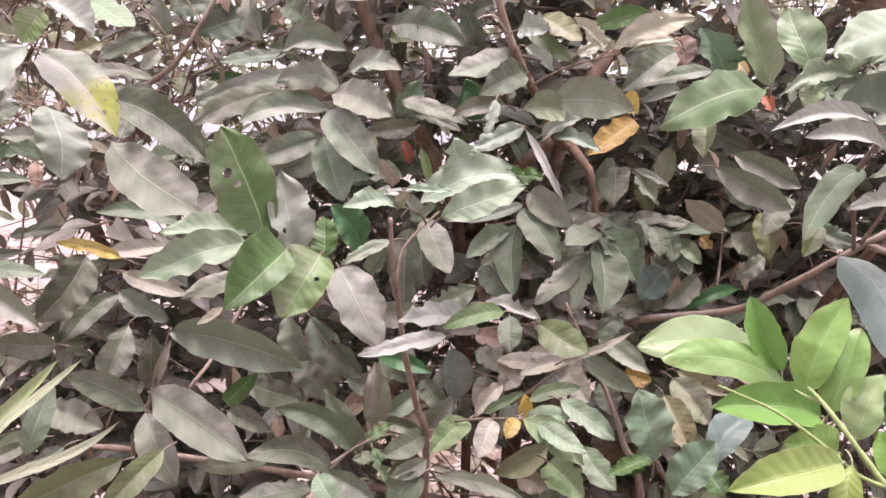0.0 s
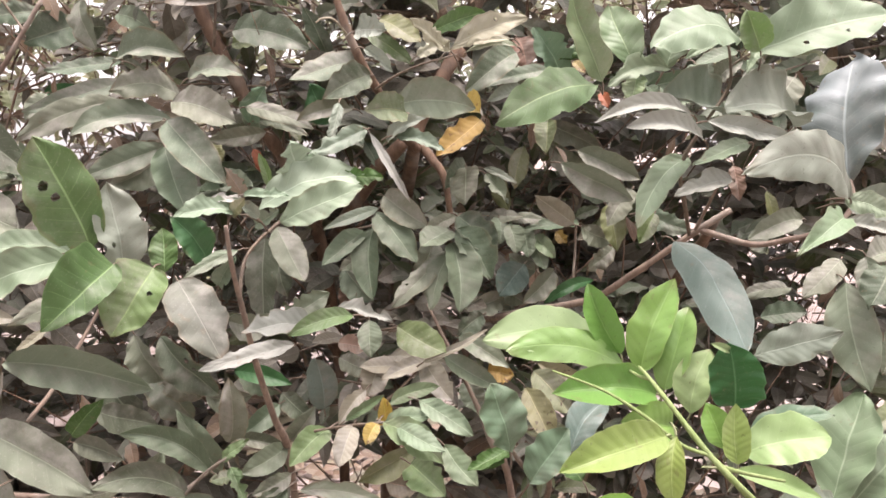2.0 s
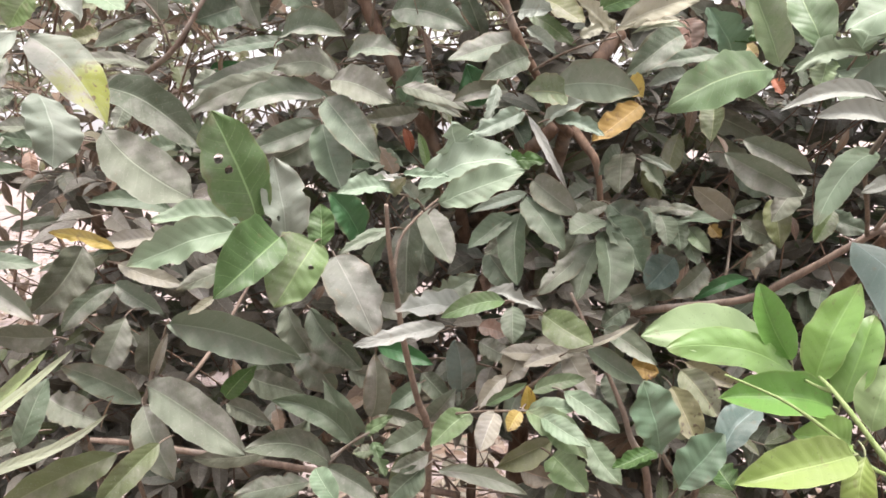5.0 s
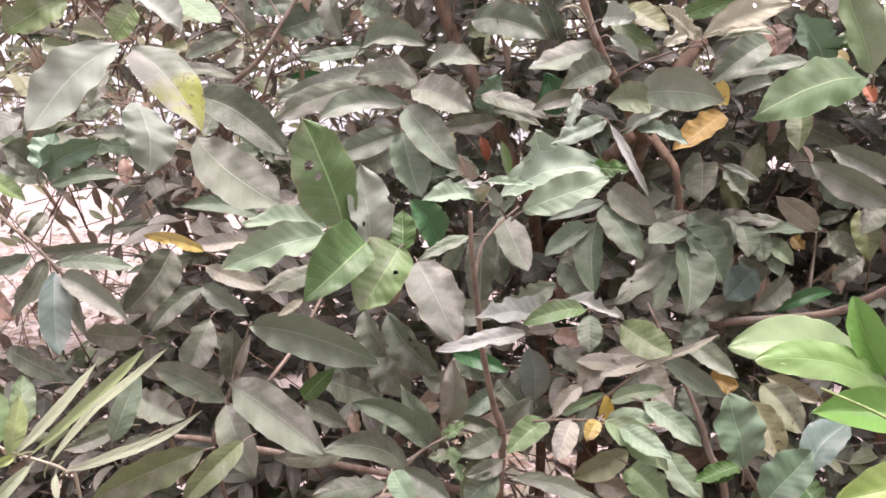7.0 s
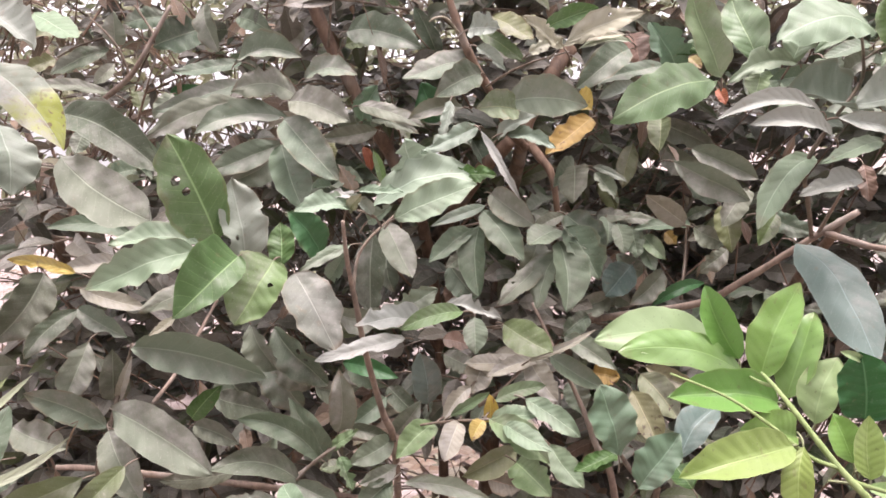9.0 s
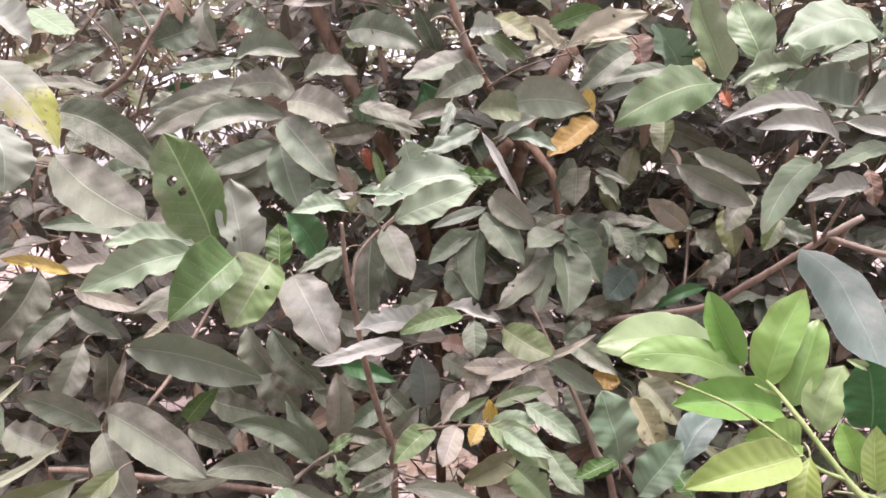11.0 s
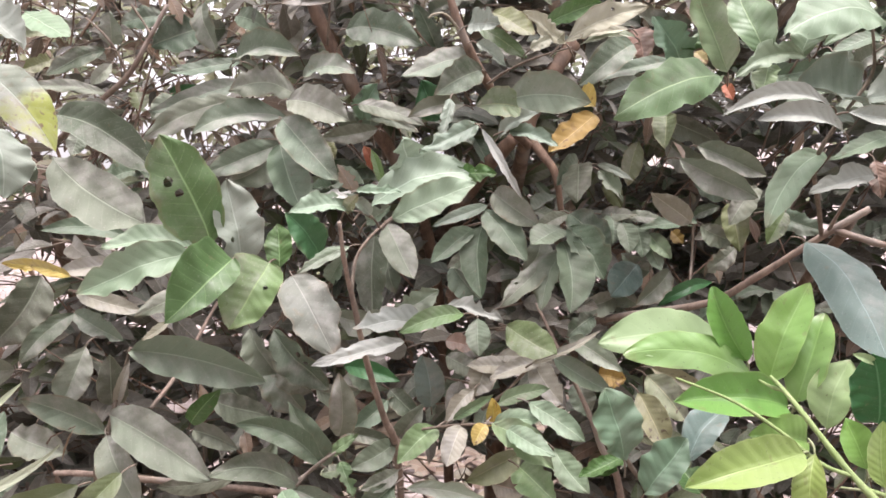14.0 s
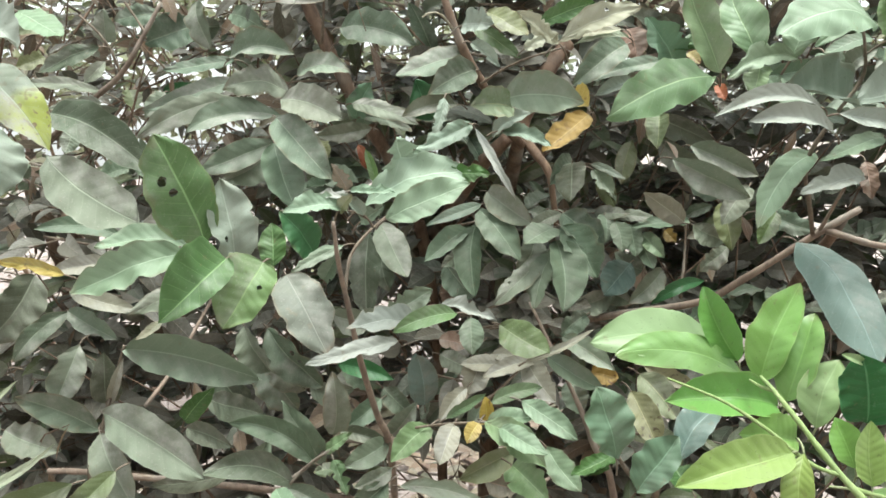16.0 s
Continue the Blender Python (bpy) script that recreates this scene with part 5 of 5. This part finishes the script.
leaf(shrub, "dusty", (-0.034, 1.120, 0.941), (0.007, 1.100, 0.903), 0.031, turn=-8)
leaf(shrub, "dustygreen", (-0.097, 1.180, 0.970), (-0.036, 1.150, 0.932), 0.033, turn=-20)
leaf(shrub, "dusty", (-0.155, 1.200, 0.921), (-0.082, 1.180, 0.924), 0.032, turn=-24)
leaf(shrub, "dusty", (0.053, 1.180, 0.972), (0.103, 1.160, 0.949), 0.031, turn=-8)
leaf(shrub, "buff", (0.130, 1.160, 0.974), (0.218, 1.120, 0.964), 0.030, turn=12)
leaf(shrub, "dusty", (0.070, 1.300, 1.096), (0.114, 1.280, 1.040), 0.042, turn=-20)
leaf(shrub, "dusty", (-0.035, 1.320, 1.127), (-0.028, 1.300, 1.052), 0.041, turn=-20)
leaf(shrub, "dusty", (0.224, 1.300, 1.137), (0.190, 1.270, 1.067), 0.040, turn=-20)
leaf(shrub, "dusty", (0.295, 1.240, 1.011), (0.243, 1.210, 0.983), 0.035, turn=-10)
leaf(side_shrub, "dusty", (0.338, 1.300, 1.055), (0.380, 1.280, 1.018), 0.036, turn=-20)
leaf(side_shrub, "dusty", (0.411, 1.320, 1.068), (0.357, 1.300, 1.103), 0.037, turn=-14)
leaf(side_shrub, "dusty", (0.466, 1.400, 1.289), (0.537, 1.370, 1.237), 0.048, turn=-22)
leaf(side_shrub, "dusty", (0.517, 1.400, 1.237), (0.577, 1.370, 1.185), 0.048, turn=-22)
leaf(side_shrub, "olive", (0.415, 1.400, 1.292), (0.386, 1.370, 1.213), 0.037, turn=-10)
leaf(side_shrub, "olive", (0.364, 1.400, 1.243), (0.376, 1.370, 1.174), 0.037, turn=-14)
leaf(side_shrub, "dusty", (0.457, 1.200, 1.156), (0.502, 1.180, 1.130), 0.032, turn=-14)
leaf(side_shrub, "dusty", (0.518, 1.220, 1.115), (0.466, 1.200, 1.084), 0.032, turn=-14)
leaf(side_shrub, "dusty", (0.527, 1.160, 1.216), (0.474, 1.130, 1.162), 0.034, turn=-10)
leaf(shrub, "olive", (-0.794, 1.250, 1.462), (-0.692, 1.200, 1.441), 0.028, turn=8)
leaf(shrub, "olive", (-0.768, 1.300, 1.487), (-0.691, 1.280, 1.470), 0.027, turn=28)
leaf(shrub, "dusty", (-0.445, 1.220, 1.463), (-0.520, 1.180, 1.423), 0.030, turn=14)
leaf(side_shrub, "cream", (0.314, 1.040, 1.424), (0.234, 1.000, 1.412), 0.012, rag=.6, turn=34)
leaf(shrub, "dusty", (-0.744, 1.150, 1.186), (-0.758, 1.120, 1.149), 0.022, turn=0)
leaf(shrub, "shade", (-0.819, 1.500, 1.195), (-0.699, 1.450, 1.212), 0.032, turn=0)
leaf(shrub, "shade", (-0.856, 1.500, 1.114), (-0.714, 1.450, 1.141), 0.024, turn=24)
leaf(shrub, "dusty", (-0.058, 1.300, 1.153), (-0.067, 1.280, 1.016), 0.054, turn=12)
leaf(shrub, "brown", (0.083, 1.300, 1.069), (0.070, 1.280, 1.021), 0.029, turn=24)
leaf(side_shrub, "orange", (0.459, 1.350, 1.133), (0.473, 1.330, 1.113), 0.023, turn=6)
leaf(shrub, "shade", (-0.642, 1.200, 0.874), (-0.546, 1.180, 0.844), 0.054, turn=4)
leaf(side_shrub, "palegreen", (0.627, 0.760, 0.867), (0.686, 0.740, 0.954), 0.056, fold=.12, turn=12)
leaf(side_shrub, "pale", (0.564, 0.700, 0.902), (0.474, 0.680, 0.922), 0.029, rag=.3, turn=24)
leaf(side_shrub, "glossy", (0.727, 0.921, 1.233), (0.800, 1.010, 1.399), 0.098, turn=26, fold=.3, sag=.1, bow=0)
leaf(side_shrub, "pale", (0.649, 0.820, 1.210), (0.719, 0.790, 1.199), 0.046, turn=6)
leaf(side_shrub, "dusty", (0.711, 0.820, 1.130), (0.663, 0.790, 1.089), 0.049, turn=0)
leaf(side_shrub, "oliveg", (0.766, 0.850, 0.954), (0.692, 0.820, 0.926), 0.029, turn=6)
leaf(young_bush, "bright", (0.330, 0.660, 0.933), (0.268, 0.640, 0.959), 0.024, turn=24)
leaf(side_shrub, "red", (0.455, 1.100, 1.363), (0.459, 1.080, 1.341), 0.016, turn=14)
leaf(side_shrub, "dusty", (0.520, 1.100, 1.182), (0.578, 1.060, 1.156), 0.032, turn=12)
leaf(side_shrub, "dusty", (0.435, 1.150, 1.280), (0.524, 1.120, 1.233), 0.035, turn=8)
leaf(side_shrub, "dusty", (0.652, 1.050, 1.385), (0.679, 1.020, 1.341), 0.046, turn=20)
leaf(side_shrub, "shade", (0.765, 1.100, 1.379), (0.716, 1.080, 1.319), 0.049, turn=14)
leaf(side_shrub, "dusty", (0.787, 1.100, 1.283), (0.835, 1.060, 1.293), 0.033, turn=8)
leaf(side_shrub, "dusty", (0.901, 1.050, 1.362), (0.821, 1.020, 1.370), 0.040, turn=28)
leaf(side_shrub, "dusty", (0.905, 1.050, 1.261), (0.842, 1.020, 1.304), 0.040, turn=34)
leaf(side_shrub, "dusty", (0.608, 1.050, 1.370), (0.634, 1.020, 1.397), 0.031, turn=28)
leaf(side_shrub, "olive", (0.721, 1.100, 1.207), (0.724, 1.080, 1.155), 0.018, turn=12)
leaf(side_shrub, "shade", (0.871, 1.000, 1.120), (0.800, 0.980, 1.110), 0.039, turn=24)
leaf(side_shrub, "shade", (0.684, 1.050, 1.021), (0.740, 1.020, 1.032), 0.033, turn=24)
leaf(side_shrub, "shade", (0.876, 1.000, 1.000), (0.827, 0.970, 0.942), 0.040, turn=0)
leaf(shrub, "dusty", (-0.038, 1.200, 1.325), (-0.120, 1.170, 1.315), 0.029, turn=8)
leaf(shrub, "dustygreen", (-0.274, 1.350, 1.527), (-0.211, 1.320, 1.493), 0.036, turn=8)
leaf(shrub, "olive", (-0.887, 1.300, 1.416), (-0.817, 1.250, 1.355), 0.037, turn=34)
leaf(side_shrub, "buff", (0.419, 1.150, 1.005), (0.464, 1.120, 0.980), 0.034, turn=18)
leaf(shrub, "dusty", (-0.396, 1.360, 1.535), (-0.461, 1.330, 1.520), 0.037, turn=14)
leaf(shrub, "red", (-0.068, 1.300, 1.302), (-0.056, 1.290, 1.260), 0.016, turn=8)
leaf(side_shrub, "orange", (0.420, 1.120, 1.411), (0.431, 1.100, 1.393), 0.012, turn=34)


# ---- inner foliage ----
def in_clearing(p):
    """The two thin places of the bush, one low at its end and one under its middle, where the soil behind shows."""
    sx, sz = p.x / p.y, (p.z - 1.28) / p.y
    if -0.85 < sx < -0.5 and -0.27 < sz < -0.03:
        return 0.96
    if -0.06 < sx < 0.12 and -0.62 < sz < -0.37:
        return 0.97
    return 0.0


def add_leaf(store, base, tip, width, turn, rnd, nv=5):
    along, normal, across = leaf_axes(base, tip, turn)
    size = (tip - base).length
    sag, fold, shape = rnd.uniform(0.02, 0.18), rnd.uniform(0.05, 0.4), rnd.uniform(1.8, 2.4)
    verts, uvs, faces = store
    s = len(verts)
    for i in range(nv + 1):
        v = i / nv
        mid = base.lerp(tip, v) + normal * (sag * size * 4 * v * (1 - v))
        w = 0.5 * width * max(blade(v, shape), 0.04)
        for u in (-1, 0, 1):
            verts.append(tuple(mid + across * (u * w) + normal * (fold * abs(u) * w)))
            uvs.append((0.5 + 0.5 * u, v))
    for i in range(nv):
        for j in range(2):
            a = s + i * 3 + j
            faces.append((a, a + 1, a + 4, a + 3))


def spray(stores, sticks, foot, heading, rnd, length, single):
    """A twig with leaves to both sides."""
    end = foot + heading * length + Vector((0, 0, -0.15 * length))
    line = smooth_line([foot, foot.lerp(end, 0.5) + Vector((0, 0, 0.06 * length)), end], 3)
    rod(sticks[0], sticks[1], line, 0.0028, 0.0012, 4, 0.0)
    n = rnd.randint(8, 13)
    side = heading.cross(Vector((0, 0, 1))).normalized()
    pick = rnd.random()
    if foot.x < -0.2 and foot.z > 1.33:
        pick += 0.22
    store = stores[0] if pick < 0.74 else stores[1] if pick < 0.95 else stores[2]
    for k in range(n):
        g = 0.15 + 0.85 * k / (n - 1)
        p = line[min(len(line) - 1, int(g * (len(line) - 1) + 0.5))]
        if rnd.random() < in_clearing(p):
            continue
        way = side * (1 if k % 2 else -1) * rnd.uniform(0.5, 1.0) + heading * rnd.uniform(0.2, 0.9) + Vector((rnd.uniform(-0.3, 0.3), rnd.uniform(-0.5, 0.1), rnd.uniform(-0.8, 0.25)))
        size = rnd.uniform(0.042, 0.1)
        if p.x < -0.2 and p.z > 1.33:
            size *= 0.68
        elif p.y > 1.6:
            size *= 0.74
        tip, width, turn = p + way.normalized() * size, size * rnd.uniform(0.3, 0.42), rnd.uniform(0, 60)
        if single[1] > 0 and store is not stores[2] and p.y < 1.42 and abs(p.x - 0.05) < 0.9 and 0.7 < p.z < 1.6:
            single[1] -= 1
            leaf(single[0], ("dusty", "dustygreen")[stores.index(store)], p, tip, width, turn)
        else:
            add_leaf(store, p, tip, width, turn, rnd)


def inner_foliage(parent, x0, x1, sprays, seed, singles):
    rnd = random.Random(seed)
    stores = [([], [], []) for _ in range(3)]
    sticks, single = ([], []), [parent, singles]
    for _ in range(sprays):
        x, z = rnd.uniform(x0, x1), rnd.uniform(0.28, 2.0) ** 1.0
        lump = noise.noise(Vector((x * 2.1, z * 2.1, seed)))
        front = 1.27 + 0.10 * lump + (0.10 if x > 0.35 and z < 1.25 else 0.0) - (0.3 if x < -1.35 or x > 1.4 else 0.0)
        front += 0.2 if -1.3 < x < -0.25 and z > 1.3 else 0.14 if -1.3 < x < 0.1 and z < 1.0 else 0.0
        front += 0.2 if 0.22 < x < 0.8 and 1.04 < z < 1.37 else 0.22 if -0.5 < x < 0.02 and 0.8 < z < 1.08 else 0.0
        y = front + 0.75 * rnd.random() ** 1.4
        foot = Vector((x, y, z))
        if z < 0.5 and rnd.random() < 0.4 or z > 1.34 and x < -0.25 and rnd.random() < 0.17 or rnd.random() < in_clearing(foot):
            continue
        ang = rnd.uniform(-1.9, 1.9)
        heading = Vector((math.sin(ang), -math.cos(ang) * 0.7, rnd.uniform(-0.25, 0.45))).normalized()
        if y < front + 0.15:
            heading.y = abs(heading.y) * 0.4
            heading.normalize()
        spray(stores, sticks, foot, heading, rnd, rnd.uniform(0.14, 0.26), single)
    # deep layer that closes the middle of the bush
    for _ in range(230):
        foot = Vector((rnd.uniform(max(x0, -0.35), min(x1, 1.0)), rnd.uniform(1.65, 2.3), rnd.uniform(0.82, 1.46)))
        ang = rnd.uniform(-1.9, 1.9)
        spray(stores, sticks, foot, Vector((math.sin(ang), -math.cos(ang) * 0.5, rnd.uniform(-0.25, 0.3))).normalized(), rnd, rnd.uniform(0.14, 0.26), single)
    if x0 < 0:
        for _ in range(150):
            foot = Vector((rnd.uniform(-1.1, 0.1), rnd.uniform(1.4, 2.0), rnd.uniform(0.5, 1.02)))
            if in_clearing(foot):
                continue
            ang = rnd.uniform(-1.9, 1.9)
            spray(stores, sticks, foot, Vector((math.sin(ang), -math.cos(ang) * 0.4, rnd.uniform(-0.25, 0.3))).normalized(), rnd, rnd.uniform(0.14, 0.26), single)
    for store, mat, words in zip(stores, (FILL, FILL_GREEN, FILL_DRY), ("dusty inner leaves toned dark for the shade inside the bush", "greener inner leaves", "dry brown and yellow inner leaves")):
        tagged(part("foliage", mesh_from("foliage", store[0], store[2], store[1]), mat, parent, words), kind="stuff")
    tagged(part("brushwood", mesh_from("brushwood", sticks[0], sticks[1]), TWIG, parent, "thin brown inner twigs"), kind="stuff")


def dead_twigs(parent, x0, x1, seed):
    """Thin bare stems and small shrivelled leaves hanging inside the bush."""
    rnd = random.Random(seed)
    sticks, store = ([], []), ([], [], [])
    for _ in range(int(400 * (x1 - x0))):
        p = Vector((rnd.uniform(x0, x1), rnd.uniform(1.32, 2.05), rnd.uniform(0.1, 1.62)))
        way = Vector((rnd.gauss(0, 0.45), rnd.gauss(0, 0.3), rnd.uniform(0.2, 1.0))).normalized()
        size = rnd.uniform(0.12, 0.5)
        if rnd.random() < 0.8 * in_clearing(p + way * size * 0.5):
            continue
        mid = p + way * size * 0.5 + Vector((rnd.uniform(-0.04, 0.04), 0, rnd.uniform(-0.03, 0.03)))
        line = smooth_line([p, mid, p + way * size], 3)
        rod(sticks[0], sticks[1], line, rnd.uniform(0.0012, 0.0028), 0.0006, 4, 0.0)
        for _ in range(rnd.randint(1, 3)):
            q = line[rnd.randrange(len(line))]
            hang = Vector((rnd.gauss(0, 0.5), rnd.gauss(0, 0.4), -rnd.uniform(0.4, 1.2))).normalized()
            long = rnd.uniform(0.025, 0.065)
            add_leaf(store, q, q + hang * long, long * rnd.uniform(0.2, 0.45), rnd.uniform(0, 80), rnd, 3)
    tagged(part("dead_brushwood", mesh_from("dead_brushwood", *sticks), BARK, parent, "bare dead twigs"), kind="stuff")
    tagged(part("shrivelled_foliage", mesh_from("shrivelled_foliage", store[0], store[2], store[1]), FILL_DRY, parent, "small shrivelled brown leaves"), kind="stuff")


inner_foliage(shrub, -2.2, 0.45, 1720, 11, 104)
inner_foliage(side_shrub, 0.40, 2.1, 1180, 12, 162)

dead_twigs(shrub, -1.5, 0.42, 31)
dead_twigs(side_shrub, 0.42, 1.5, 32)


def far_bush():
    """A sunlit bush some way behind, of which bits show through the gaps."""
    bush = thing("bush", "sunlit yellow-green bush standing behind the dusty shrub", "bush")
    rnd = random.Random(21)
    store = ([], [], [])
    for k in range(13):
        x = -3.4 + 0.52 * k
        top = Vector((x + rnd.uniform(-0.3, 0.3), 4.3 + rnd.uniform(-0.3, 0.3), rnd.uniform(1.6, 2.5)))
        line = smooth_line([(0.62 * x - 0.3, 4.3, -0.04), (0.7 * x - 0.2, 4.3, 0.7), top], 5)
        verts, faces = [], []
        rod(verts, faces, line, 0.02, 0.006, 6)
        part("stem", mesh_from("stem", verts, faces), BARK, bush)
    for _ in range(8500):
        p = Vector((rnd.uniform(-4.0, 3.2), rnd.gauss(4.3, 0.4), rnd.gauss(2.1, 0.45)))
        way = Vector((rnd.uniform(-1, 1), rnd.uniform(-1, 0.6), rnd.uniform(-0.8, 0.4))).normalized()
        size = rnd.uniform(0.06, 0.13)
        add_leaf(store, p, p + way * size, size * 0.38, rnd.uniform(0, 70), rnd)
    tagged(part("foliage", mesh_from("foliage", store[0], store[2], store[1]), FAR_LEAF, bush), kind="stuff")


far_bush()


# ---- fallen leaves on the soil ----
def leaf_litter():
    rnd = random.Random(5)
    store = ([], [], [])
    for k in range(11400):
        if k < 900:
            x, y = rnd.uniform(-3.2, 4.2), rnd.uniform(0.3, 6.0)
        else:
            # unseen thick layer round the shrub's foot, added to cut bounce off the soil
            x, y = rnd.gauss(0.1, 1.35), rnd.gauss(0.9, 0.85)
            if noise.noise(Vector((x * 1.7, y * 1.7, 9))) < -0.35:
                continue
        if k >= 9900:
            y = rnd.uniform(3.6, 11.0)
            x = y * rnd.uniform(-0.9, -0.45)
        if 900 <= k < 1500:
            x, y = rnd.uniform(-0.5, 0.8), rnd.uniform(2.2, 3.8)
        z = 0.03 * noise.noise(Vector((x * 1.3, y * 1.3, 0))) + 0.012 * noise.noise(Vector((x * 5, y * 5, 3))) + rnd.uniform(0.006, 0.03)
        ang, size = rnd.uniform(0, 6.28), rnd.uniform(0.06, 0.13)
        p = Vector((x, y, z))
        add_leaf(store, p, p + Vector((math.cos(ang) * size, math.sin(ang) * size, rnd.uniform(-0.002, 0.012))), size * 0.4, rnd.uniform(40, 90), rnd, 3)
    tagged(part("leaf_litter", mesh_from("leaf_litter", store[0], store[2], store[1]), LITTER, None), "dry fallen brown leaves scattered on the soil, with an unseen thick layer added under the shrub to cut bounce light", "leaf litter", kind="stuff")


leaf_litter()
